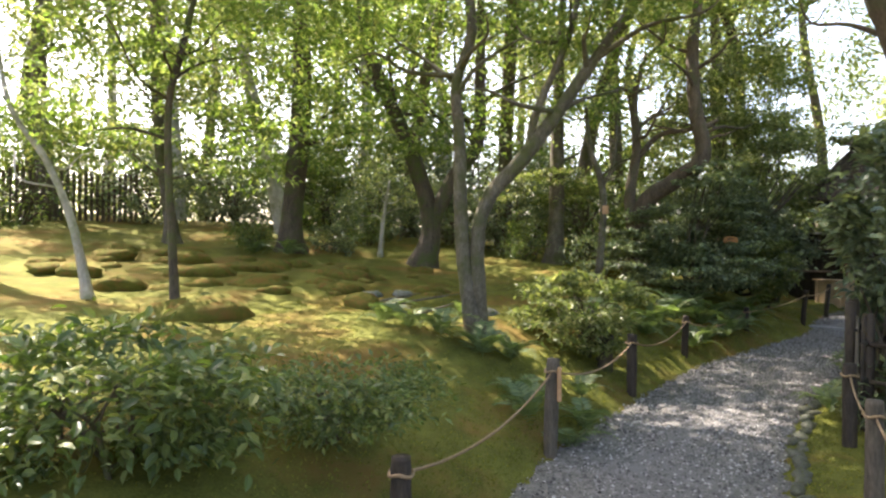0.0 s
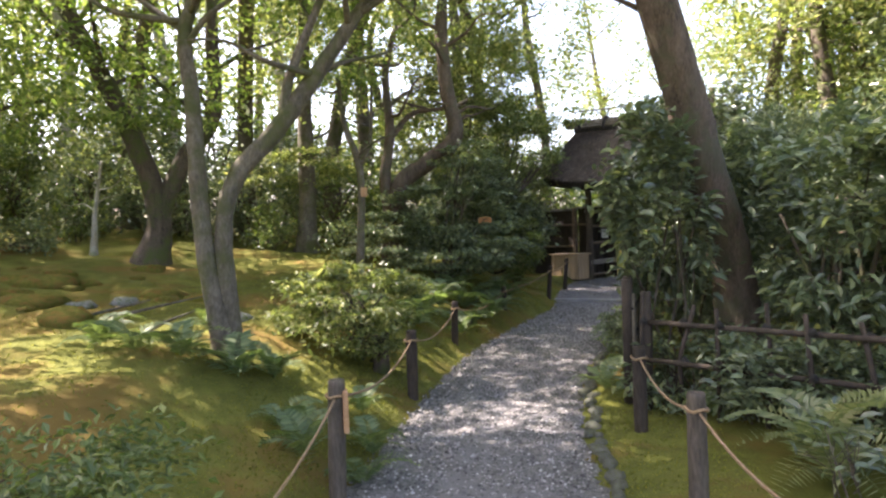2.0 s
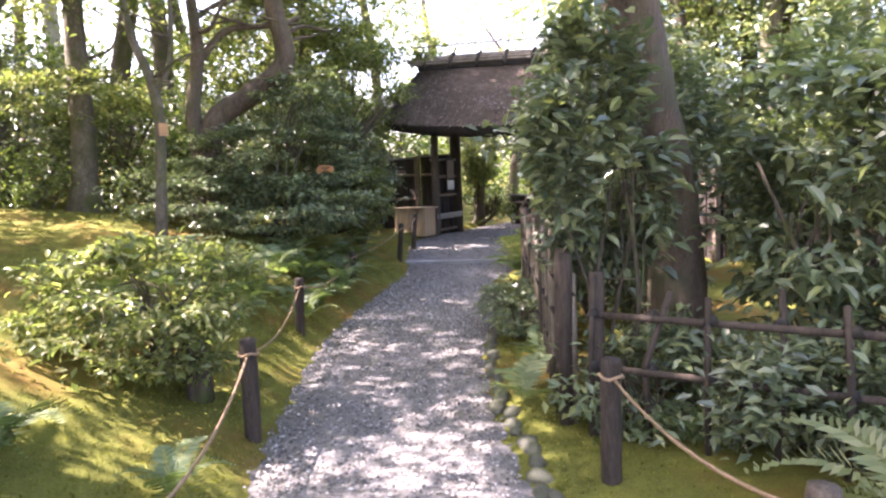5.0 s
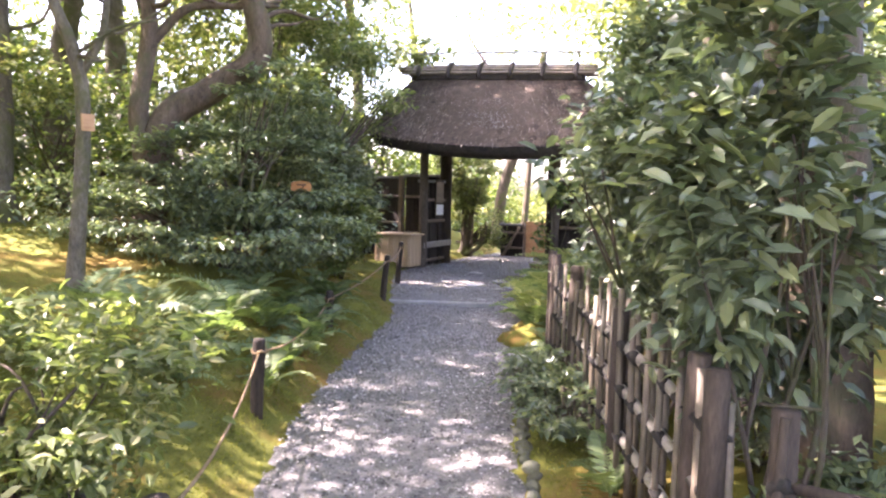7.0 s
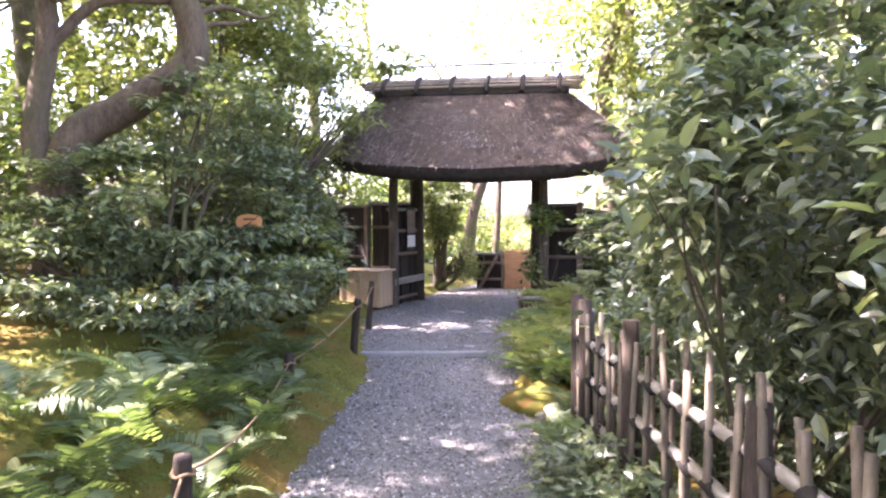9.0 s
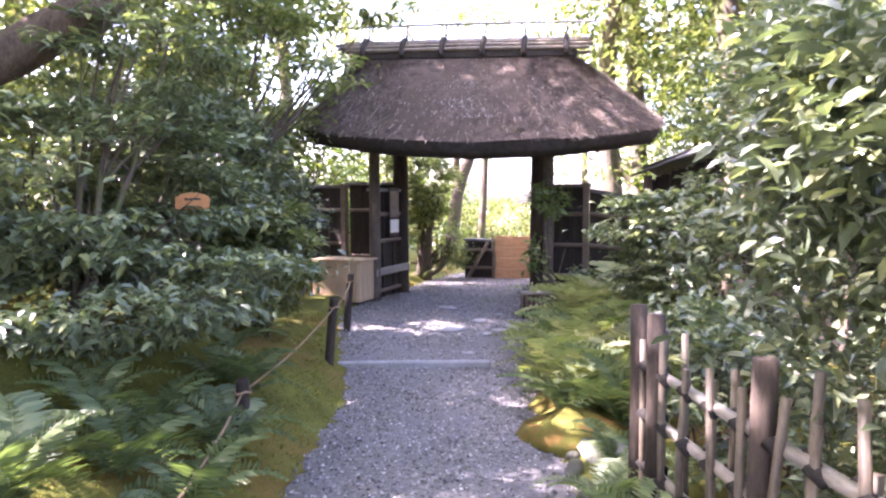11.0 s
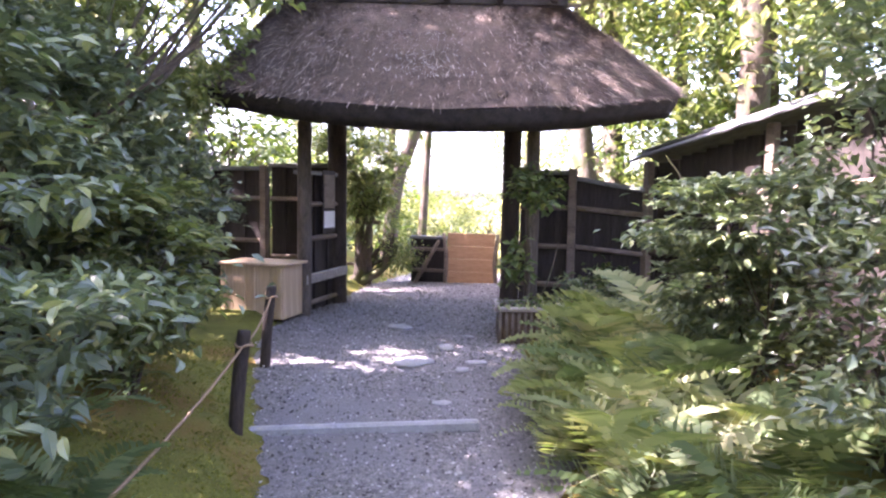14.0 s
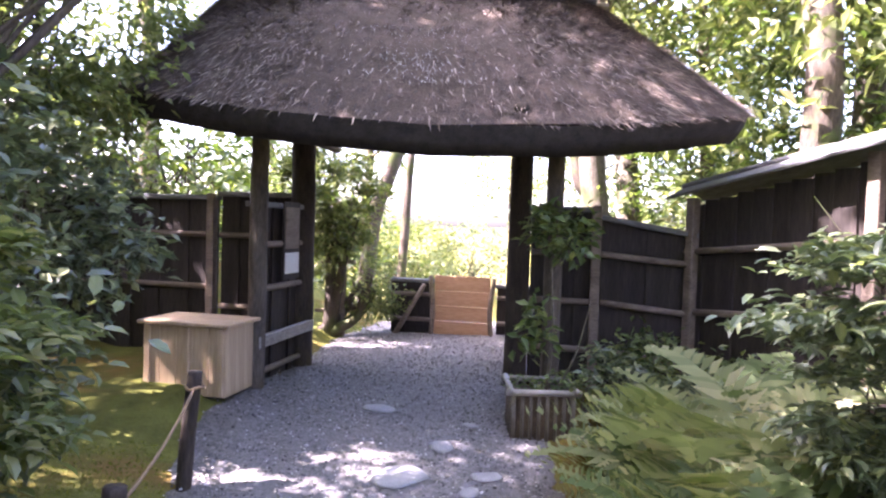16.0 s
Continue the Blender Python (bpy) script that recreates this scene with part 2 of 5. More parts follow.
def tube_arrays(line, sides=9, rough=0.0, seed=0, cap=True):
    line = np.asarray(line, float)
    d = np.gradient(line[:, :3], axis=0)
    d /= np.linalg.norm(d, axis=1)[:, None] + 1e-9
    ref = np.array([1.0, 0.13, 0]) if abs(d[:, 2]).mean() > 0.6 else np.array([0.05, 0.02, 1.0])
    a = np.cross(d, ref)
    a /= np.linalg.norm(a, axis=1)[:, None] + 1e-9
    b = np.cross(d, a)
    ang = np.linspace(0, 2 * np.pi, sides, endpoint=False)
    r = line[:, 3][:, None] * np.ones(sides)[None, :]
    if rough:
        rg = np.random.RandomState(seed)
        wave = sum(rg.uniform(0.3, 1) * np.sin(k * ang[None, :] + rg.uniform(0, 6) + np.arange(len(line))[:, None] * rg.uniform(-0.25, 0.25)) for k in (2, 3, 5))
        r = r * (1 + rough * wave * 0.5 + rough * 0.5 * rg.standard_normal(r.shape))
    v = line[:, None, :3] + r[..., None] * (np.cos(ang)[None, :, None] * a[:, None, :] + np.sin(ang)[None, :, None] * b[:, None, :])
    n = len(line)
    i, j = np.meshgrid(np.arange(n - 1), np.arange(sides), indexing="ij")
    j2 = (j + 1) % sides
    f = np.stack([i * sides + j, (i + 1) * sides + j, (i + 1) * sides + j2, i * sides + j2], -1).reshape(-1, 4)
    v = v.reshape(-1, 3)
    if cap:
        v = np.vstack([v, line[0, :3], line[-1, :3]])
        c0, c1 = len(v) - 2, len(v) - 1
        js = np.arange(sides)
        f = np.vstack([f, np.stack([np.full(sides, c0), js, (js + 1) % sides, np.full(sides, c0)], -1), np.stack([np.full(sides, c1), (n - 1) * sides + (js + 1) % sides, (n - 1) * sides + js, np.full(sides, c1)], -1)])
    return v, f


def tubes(name, lines, mat, sides=9, rough=0.0, seed=0):
    vs, fs, o = [], [], 0
    for k, l in enumerate(lines):
        v, f = tube_arrays(l, sides, rough, seed + k)
        vs.append(v)
        fs.append(f + o)
        o += len(v)
    v, f = np.vstack(vs), np.vstack(fs)
    me = bpy.data.meshes.new(name)
    me.from_pydata(v.tolist(), [], [tuple(q) if q[0] != q[3] else tuple(q[:3]) for q in f.tolist()])
    me.polygons.foreach_set("use_smooth", [True] * len(me.polygons))
    me.materials.append(mat)
    return me


def leaf_arrays(p, rg, size, width=0.45, tilt=0.55, fold=0.12, outward=None, oval=False):
    """Pointed leaves, folded along the midrib, at the points p; most lie near level, tips drooping."""
    n = len(p)
    az = rg.uniform(0, 2 * np.pi, n)
    d = np.stack([np.cos(az), np.sin(az), rg.normal(-0.15, tilt, n)], 1)
    if outward is not None:
        d = d + outward * 0.9
    d /= np.linalg.norm(d, axis=1)[:, None]
    up = np.stack([rg.normal(0, tilt, n), rg.normal(0, tilt, n), np.ones(n)], 1)
    s = np.cross(d, up)
    s /= np.linalg.norm(s, axis=1)[:, None] + 1e-9
    nn = np.cross(s, d)
    L = size * rg.uniform(0.65, 1.3, n)[:, None]
    if oval:
        wing = s * L * width * 0.5
        lift = nn * L * fold
        v = np.stack([p, p + d * L * 0.28 + wing * 0.85 + lift * 0.9, p + d * L * 0.66 + wing * 0.8 + lift * 0.6, p + d * L - nn * L * 0.12, p + d * L * 0.66 - wing * 0.8 + lift * 0.6, p + d * L * 0.28 - wing * 0.85 + lift * 0.9, p + d * L * 0.47], 1).reshape(-1, 3)
        k = np.arange(n)[:, None] * 7
        f = np.concatenate([k + [0, 1, 6], k + [1, 2, 6], k + [2, 3, 6], k + [3, 4, 6], k + [4, 5, 6], k + [5, 0, 6]], 1).reshape(-1, 3)
        return v, f
    v = np.stack([p, p + d * L * 0.45 + s * L * width * 0.5 + nn * L * fold, p + d * L - nn * L * 0.05, p + d * L * 0.45 - s * L * width * 0.5 + nn * L * fold], 1).reshape(-1, 3)
    k = np.arange(n)[:, None] * 4
    f = np.concatenate([k + [0, 1, 2], k + [0, 2, 3]], 1).reshape(-1, 3)
    return v, f


def cloud(rg, n, centre, radii, lumps=18, spread=0.3, shell=0.6, flat=1.0):
    """Points in lumps spread through an ellipsoid, denser near its outside, with gaps between the lumps."""
    q = rg.standard_normal((lumps, 3))
    q /= np.linalg.norm(q, axis=1)[:, None]
    q *= (shell + (1 - shell) * rg.uniform(0, 1, lumps) ** 0.5)[:, None] * rg.uniform(0.75, 1.05, lumps)[:, None]
    w = rg.uniform(0.4, 1.4, lumps)
    k = rg.choice(lumps, n, p=w / w.sum())
    o = rg.standard_normal((n, 3)) * spread * np.array([1, 1, 0.75 * flat])
    pts = q[k] + o
    return pts * np.array(radii) + np.array(centre), pts


def leaves_mesh(name, clouds, mat, seed=0):
    rg = np.random.RandomState(seed)
    vs, fs, o = [], [], 0
    for c in clouds:
        p, q = cloud(rg, c["n"], c["c"], c["r"], c.get("lumps", 18), c.get("spread", 0.26), c.get("shell", 0.55), c.get("flat", 1.0))
        out = q / (np.linalg.norm(q, axis=1)[:, None] + 1e-6)
        keep = p[:, 2] > c.get("low", -9)
        v, f = leaf_arrays(p[keep], rg, c["s"], c.get("w", 0.45), c.get("tilt", 0.5), 0.1, out[keep] * c.get("out", 0.6), c.get("oval", False))
        vs.append(v)
        fs.append(f + o)
        o += len(v)
    return from_arrays(name, np.vstack(vs), np.vstack(fs), mat)


# ---- ground plan ----
PATH_LINE = np.array([(0.2, -9), (0.35, -5), (0.45, -2), (0.65, 0.3), (1.05, 2.2), (1.5, 3.5), (2.05, 4.75), (2.8, 6.2), (3.6, 7.35), (4.45, 8.4), (5.4, 9.5), (6.4, 10.95), (7.4, 12.2), (8.75, 13.3), (10.5, 14.4), (12.2, 15.2)])
PATH_HALF = np.array([0.9, 0.85, 0.8, 0.78, 0.78, 0.74, 0.72, 0.76, 0.82, 0.84, 0.86, 1.1, 1.3, 1.2, 1.5, 1.6])
dense = smooth_line([(x, y, 0, h) for (x, y), h in zip(PATH_LINE, PATH_HALF)], 8)
GATE_O, GATE_U, GATE_N = np.array([8.615, 13.17]), np.array([0.533, -0.846]), np.array([0.846, 0.533])


def to_path(x, y):
    """Distance beyond the path's edge (negative on it), and the side: +1 to its left."""
    x, y = np.atleast_1d(np.asarray(x, float)), np.atleast_1d(np.asarray(y, float))
    best, side = np.full(x.shape, 1e9), np.ones(x.shape)
    for (x0, y0, _, h0), (x1, y1, _, h1) in zip(dense[:-1], dense[1:]):
        dx, dy = x1 - x0, y1 - y0
        t = np.clip(((x - x0) * dx + (y - y0) * dy) / (dx * dx + dy * dy), 0, 1)
        px, py = x - x0 - t * dx, y - y0 - t * dy
        d = np.hypot(px, py) - (h0 + t * (h1 - h0))
        near = d < best
        best = np.where(near, d, best)
        side = np.where(near, np.sign(dx * py - dy * px), side)
    return best, side


def ease(t):
    t = np.clip(t, 0, 1)
    return t * t * (3 - 2 * t)


def path_z(y):
    return np.interp(y, [-5, 8, 10.65, 10.75, 13.5, 16], [-0.03, -0.03, 0.08, 0.13, 0.2, 0.1])


def wobble(x, y):
    return 0.5 * np.sin(1.7 * x + 0.6 * y) * np.cos(1.3 * y - 0.4 * x) + 0.3 * np.sin(3.9 * x - 2.2 * y + 1) + 0.2 * np.sin(5.3 * y + 2.9 * x)


def ground_z(x, y):
    x, y = np.atleast_1d(np.asarray(x, float)), np.atleast_1d(np.asarray(y, float))
    d, side = to_path(x, y)
    dd = np.clip(d, 0, None)
    near_gate = ease((np.hypot(x - GATE_O[0], y - GATE_O[1]) - 3.0) / 3.5)
    left = (0.5 * ease(dd / 1.7) + 0.09 * np.clip(dd - 1.5, 0, 14) + 0.03 * np.clip(y - 4, 0, 10) * ease(dd / 1.5)) * near_gate + 0.12 * ease(dd / 0.25) + 0.045 * wobble(x, y) * ease(dd / 1.2) + 0.02 * wobble(3.1 * x + 1.7, 3.3 * y) * ease(dd / 0.3)
    right = 0.05 * ease(dd / 0.25) + 0.02 * wobble(x, y) * ease(dd) - 0.03 * ease((dd - 0.1) / 0.2) * (1 - ease((dd - 0.3) / 0.4))
    side_z = np.where(side > 0, left, right)
    beyond = ease((((x - GATE_O[0]) * GATE_N[0] + (y - GATE_O[1]) * GATE_N[1]) - 3) / 6)
    return path_z(y) + np.where(d < 0, -0.04 * ease(-d / 0.12), side_z) * (1 - beyond) - 1.2 * beyond


def gz(x, y):
    return float(ground_z(x, y)[0])


def axis_steps(lo, hi, step, reach):
    core = np.arange(lo, hi + step / 2, step)
    grow, out = step, []
    v = 0.0
    while v < reach:
        grow *= 1.22
        v += grow
        out.append(v)
    out = np.array(out)
    return np.concatenate([lo - out[::-1], core, hi + out])


gx, gy = axis_steps(-8, 13, 0.11, 900), axis_steps(-5, 17, 0.11, 900)
X, Y = np.meshgrid(gx, gy)
Z = ground_z(X.ravel(), Y.ravel())
cols, rows_n = len(gx), len(gy)
I, J = np.meshgrid(np.arange(rows_n - 1), np.arange(cols - 1), indexing="ij")
k0 = (I * cols + J).ravel()
ground = new("ground", from_arrays("ground", np.stack([X.ravel(), Y.ravel(), Z], 1), np.stack([k0, k0 + 1, k0 + cols + 1, k0 + cols], 1), M_MOSS, True))
tagged(ground, "olive green moss lawn rising in soft mounds beside the path", "moss ground", kind="structure")

# gravel path: a strip of quads across the line
across = np.linspace(-1, 1, 15)
fine = smooth_line([tuple(r) for r in dense], 3)
fn = np.gradient(fine[:, :2], axis=0)
fn /= np.linalg.norm(fn, axis=1)[:, None]
fn = np.stack([-fn[:, 1], fn[:, 0]], 1)
edge = fine[:, 3] + 0.05 * np.sin(np.arange(len(fine)) * 0.9) + 0.03 * np.sin(np.arange(len(fine)) * 2.3)
pv = fine[:, None, :2] + fn[:, None, :] * (across[None, :, None] * edge[:, None, None])
pz = path_z(pv[..., 1]) + 0.012 - 0.02 * np.abs(across)[None, :] ** 6 + 0.006 * wobble(pv[..., 0] * 3, pv[..., 1] * 3)
n_f, n_a = len(fine), len(across)
I, J = np.meshgrid(np.arange(n_f - 1), np.arange(n_a - 1), indexing="ij")
k0 = (I * n_a + J).ravel()
path_ob = new("gravel_path", from_arrays("gravel_path", np.concatenate([pv, pz[..., None]], 2).reshape(-1, 3), np.stack([k0 + 1, k0, k0 + n_a, k0 + n_a + 1], 1), M_GRAVEL, True))
tagged(path_ob, "grey crushed gravel garden path winding to the gate", "path", kind="structure")

# loose pebbles on the path
rg = np.random.RandomState(5)
n_p = 42000
k = rg.randint(0, len(fine) - 1, n_p)
a = rg.uniform(-0.98, 0.98, n_p)
px = fine[k, 0] + fn[k, 0] * a * edge[k] + rg.normal(0, 0.05, n_p)
py = fine[k, 1] + fn[k, 1] * a * edge[k] + rg.normal(0, 0.05, n_p)
keep = to_path(px, py)[0] < 0.0
px, py = px[keep], py[keep]
ps = rg.uniform(0.004, 0.012, len(px)) * rg.choice([1, 1, 1, 1.3], len(px))
base = np.stack([px, py, path_z(py) + 0.012 + ps * 0.3], 1)
octa = np.array([(1, 0, 0), (0, 1, 0), (-1, 0, 0), (0, -1, 0), (0, 0, 0.7), (0, 0, -0.6)], float)
turn = rg.uniform(0, 6.28, len(px))
ov = octa[None] * ps[:, None, None] * rg.uniform(0.6, 1.4, (len(px), 6, 1))
c, s = np.cos(turn)[:, None], np.sin(turn)[:, None]
ov = np.stack([ov[..., 0] * c - ov[..., 1] * s, ov[..., 0] * s + ov[..., 1] * c, ov[..., 2]], 2) + base[:, None]
tri = np.array([(0, 1, 4), (1, 2, 4), (2, 3, 4), (3, 0, 4), (1, 0, 5), (2, 1, 5), (3, 2, 5), (0, 3, 5)])
pebbles = new("pebbles", from_arrays("pebbles", ov.reshape(-1, 3), (np.arange(len(px))[:, None, None] * 6 + tri[None]).reshape(-1, 3), M_PEBBLE))
tagged(pebbles, "loose grey and pale gravel pebbles on the path", "gravel", kind="stuff")

# short moss tips along the verge and over the near lawn
n_m = 130000
mx, my = rg.uniform(-4.5, 6.5, n_m), rg.uniform(0.5, 12.5, n_m)
verge = rg.randint(0, len(fine) - 1, 90000)
off = (edge[verge] + rg.uniform(0, 1, 90000) ** 1.5 * 0.9) * rg.choice([1, 1, -1], 90000)
mx = np.concatenate([mx, fine[verge, 0] + fn[verge, 0] * off + rg.normal(0, 0.06, 90000)])
my = np.concatenate([my, fine[verge, 1] + fn[verge, 1] * off + rg.normal(0, 0.06, 90000)])
d, side = to_path(mx, my)
keep = (d > 0.0) & (d < np.where(side > 0, 4.0, 0.9)) & (my > -1) & (my < 12.5)
mx, my = mx[keep], my[keep]
v, f = leaf_arrays(np.stack([mx, my, ground_z(mx, my) - 0.004], 1), rg, 0.022, 0.4, 1.2)
moss_tips = new("moss_tips", from_arrays("moss_tips", v, f, M_MOSSBLADE))
tagged(moss_tips, "short fuzzy moss tips on the lawn", "moss", kind="stuff")


# ---- thatched gate ----
def gate_pose(u, n, z=0.0, rz=0):
    p = GATE_O + u * GATE_U + n * GATE_N
    return pose(p[0], p[1], z, 0, 0, math.degrees(math.atan2(GATE_U[1], GATE_U[0])) + rz)


GROUND_G = 0.2
gate = thing("gate", 0, 0, 0, m=gate_pose(0, 0, 0), label="rustic garden gate with thick brown thatched roof on dark posts", category="gate")


def wood_post(r0, r1, h, seed, lean=0.0, sides=10):
    return tubes("post", [smooth_line([(0, 0, 0, r0), (lean * 0.3, 0, h * 0.35, r0 * 0.97), (lean, 0, h * 0.7, r1 * 1.03), (lean, 0, h, r1)], 4)], M_POST, sides, 0.06, seed)


for u, n, r, mat in ((-1.14, 0, 0.125, M_POST), (1.09, 0, 0.115, M_POST), (-1.07, -1.07, 0.08, M_POST_OLD), (1.47, -1.07, 0.075, M_POST_OLD)):
    me = wood_post(r, r * 0.93, 2.75, int(10 * (u + 3)))
    me.materials[0] = mat
    part("post", me, mat, gate, m=pose(u, n, 0.1), label="dark round log post" if mat is M_POST else "thin weathered log post")
for u0, u1, n, z, r in ((-1.9, 2.3, 0, 2.62, 0.09), (-1.9, 2.3, -1.07, 2.6, 0.075)):
    part("beam", tubes("beam", [smooth_line([(u0, n, z, r), ((u0 + u1) / 2, n, z + 0.02, r), (u1, n, z, r)], 5)], M_POST, 9, 0.05, 3), M_POST, gate)
for u in (-1.1, 1.25):
    part("tie_beam", tubes("tie_beam", [smooth_line([(u, -1.75, 2.5, 0.05), (u, -0.5, 2.54, 0.055), (u, 0.8, 2.5, 0.05)], 4)], M_POST, 8, 0.05, 4), M_POST, gate)

# thatch: rounded-rectangle rings from the eave up to the ridge
RC_U, RC_N, ROOF_TURN = 0.36, -0.5, radians(11)
def roof_ring(t, sag=True, grow=0.0, n_pts=96):
    hu = (2.40 - 0.82 * t ** 0.85) + grow
    hn = 1.42 * (1 - t) ** 1.0 + 0.26 * t + 0.05 * math.sin(math.pi * t) + grow
    cu = RC_U - 0.24 * t
    z = 2.47 + 1.18 * t + 0.05 * math.sin(math.pi * t)
    out = []
    for k in range(n_pts):
        a = 2 * math.pi * k / n_pts
        e = 0.33
        cx, sx = math.cos(a), math.sin(a)
        x = hu * math.copysign(abs(cx) ** e, cx)
        y = hn * math.copysign(abs(sx) ** e, sx)
        corner = (abs(x) / hu) ** 2
        lift = (0.25 * corner - 0.12) * (1 - t) ** 1.5 if sag else 0
        lift += 0.42 * (1 - t) * ease(0.5 + sx) if sx > 0 else 0.42 * (1 - t) * ease(max(0.0, 0.5 + sx)) if sx > -0.5 else 0
        bow = 1 + 0.05 * (1 - corner) * (1 - t)
        du, dn = cu + x - RC_U, y * bow
        out.append((RC_U + du * math.cos(ROOF_TURN) - dn * math.sin(ROOF_TURN), RC_N + du * math.sin(ROOF_TURN) + dn * math.cos(ROOF_TURN), z + lift - 0.02 * x))
    return out


rings = [roof_ring(t) for t in np.linspace(0, 1, 16)]
# eave edge, underside and inner ceiling, lofted together in a darker colour than the slopes
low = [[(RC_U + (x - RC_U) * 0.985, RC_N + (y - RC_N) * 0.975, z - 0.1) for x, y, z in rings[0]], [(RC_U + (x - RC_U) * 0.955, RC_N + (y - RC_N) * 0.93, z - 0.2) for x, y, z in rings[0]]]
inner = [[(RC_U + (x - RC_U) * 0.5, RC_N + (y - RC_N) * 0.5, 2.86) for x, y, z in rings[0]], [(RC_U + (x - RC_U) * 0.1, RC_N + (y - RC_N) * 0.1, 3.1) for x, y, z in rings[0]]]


def loft(name, ring_list, mat, cap_last=False, rough=0.0, seed=0, smooth=True):
    rg = np.random.RandomState(seed)
    v = np.array(ring_list)
    if rough:
        v = v + rg.normal(0, rough, v.shape)
    nr, n = v.shape[:2]
    I, J = np.meshgrid(np.arange(nr - 1), np.arange(n), indexing="ij")
    J2 = (J + 1) % n
    f = np.stack([I * n + J, I * n + J2, (I + 1) * n + J2, (I + 1) * n + J], -1).reshape(-1, 4).tolist()
    if cap_last:
        f.append(list(range((nr - 1) * n, nr * n)))
    me = bpy.data.meshes.new(name)
    me.from_pydata(v.reshape(-1, 3).tolist(), [], f)
    me.polygons.foreach_set("use_smooth", [smooth] * len(me.polygons))
    me.materials.append(mat)
    return me


roof = part("thatch_roof", loft("thatch_roof", rings, M_THATCH, True, 0.008, 2), M_THATCH, gate, "thick weathered brown thatch, worn and uneven")
part("eave_edge", loft("eave_edge", [rings[0]] + low + inner, M_EAVE, True, 0.005, 3), M_EAVE, roof, "dark trimmed thatch edge, underside and inner ceiling")
# straw ends lying down the slopes
R = np.array(rings)


def straw_ends(ti, ai, rg, longest=0.13, widest=0.0085):
    """Thin straw blades lying down the slope at ring positions ti and round positions ai."""
    n = len(ti)
    i0, j0 = ti.astype(int), ai.astype(int)
    ft, fa = (ti - i0)[:, None], (ai - j0)[:, None]
    j1 = (j0 + 1) % 96
    p00, p01, p10, p11 = R[i0, j0], R[i0, j1], R[i0 + 1, j0], R[i0 + 1, j1]
    sp = (p00 * (1 - fa) + p01 * fa) * (1 - ft) + (p10 * (1 - fa) + p11 * fa) * ft
    down = p00 - p10
    down /= np.linalg.norm(down, axis=1)[:, None] + 1e-9
    side_v = p01 - p00
    side_v /= np.linalg.norm(side_v, axis=1)[:, None] + 1e-9
    nrm = np.cross(side_v, -down)
    nrm /= np.linalg.norm(nrm, axis=1)[:, None] + 1e-9
    tip = sp + down * rg.uniform(0.04, longest, n)[:, None] + nrm * rg.uniform(0.012, 0.05, n)[:, None] + side_v * rg.normal(0, 0.02, n)[:, None]
    wd = rg.uniform(0.003, widest, n)[:, None]
    return np.stack([sp - side_v * wd, sp + side_v * wd, tip], 1).reshape(-1, 3), np.arange(n * 3).reshape(-1, 3)


rg = np.random.RandomState(11)
n_s = 64000
straw = part("straw", from_arrays("straw", *straw_ends(rg.uniform(0, 0.985, n_s) * 15, rg.uniform(0, 96, n_s), rg), M_STRAW), M_STRAW, roof, "short broken straw ends")
straw["kind"] = "stuff"
# pale streak down the middle of the front slope
n_k = 420
streak = part("streak", from_arrays("streak", *straw_ends(rg.uniform(3.5, 9.5, n_k), 72.0 + rg.normal(0, 0.28, n_k), rg, 0.1, 0.007), M_BAMBOO_PALE), M_BAMBOO_PALE, roof, "pale streak in the thatch")
streak["kind"] = "stuff"

# ridge: dark bark box, stacked bamboo poles, bundles tied across, and a rail on short pegs
ridge = part("ridge_cover", block(3.16, 0.62, 0.16, 0.04), M_EAVE, gate, "dark bark ridge cover", pose(RC_U - 0.24 * math.cos(ROOF_TURN), RC_N - 0.24 * math.sin(ROOF_TURN), 3.60, 0, 1.1, math.degrees(ROOF_TURN)))
for k, (dn, dz) in enumerate(((-0.31, 0.14), (-0.26, 0.2), (-0.19, 0.255), (-0.1, 0.30), (0.0, 0.32), (0.1, 0.30), (0.19, 0.255), (0.27, 0.2))):
    part("ridge_pole", tubes("ridge_pole", [smooth_line([(-1.74 - 0.06 * (k % 3), dn, dz, 0.03), (0, dn, dz + 0.01, 0.032), (1.74 + 0.05 * (k % 2), dn, dz, 0.028)], 8)], M_BAMBOO, 8, 0.02, k), M_BAMBOO, ridge, "weathered bamboo pole")
for k in range(6):
    u = -1.42 + 0.57 * k
    line = smooth_line([(u, -0.37, 0.05, 0.035), (u, -0.31, 0.2, 0.04), (u, -0.14, 0.33, 0.04), (u, 0.14, 0.33, 0.04), (u, 0.31, 0.2, 0.04), (u, 0.37, 0.05, 0.035)], 4)
    part("ridge_band", tubes("ridge_band", [line], M_EAVE, 9, 0.08, k), M_EAVE, ridge, "dark bark band tied over the ridge")
    part("ridge_peg", tubes("ridge_peg", [np.array([(u, 0, 0.34, 0.016), (u + 0.01, 0, 0.6, 0.014)])], M_BAMBOO, 7), M_BAMBOO, ridge)
part("ridge_rail", tubes("ridge_rail", [smooth_line([(-1.75, 0, 0.56, 0.02), (0, 0, 0.57, 0.02), (1.85, 0, 0.56, 0.018)], 6)], M_BAMBOO_PALE, 7, 0.02), M_BAMBOO_PALE, ridge)


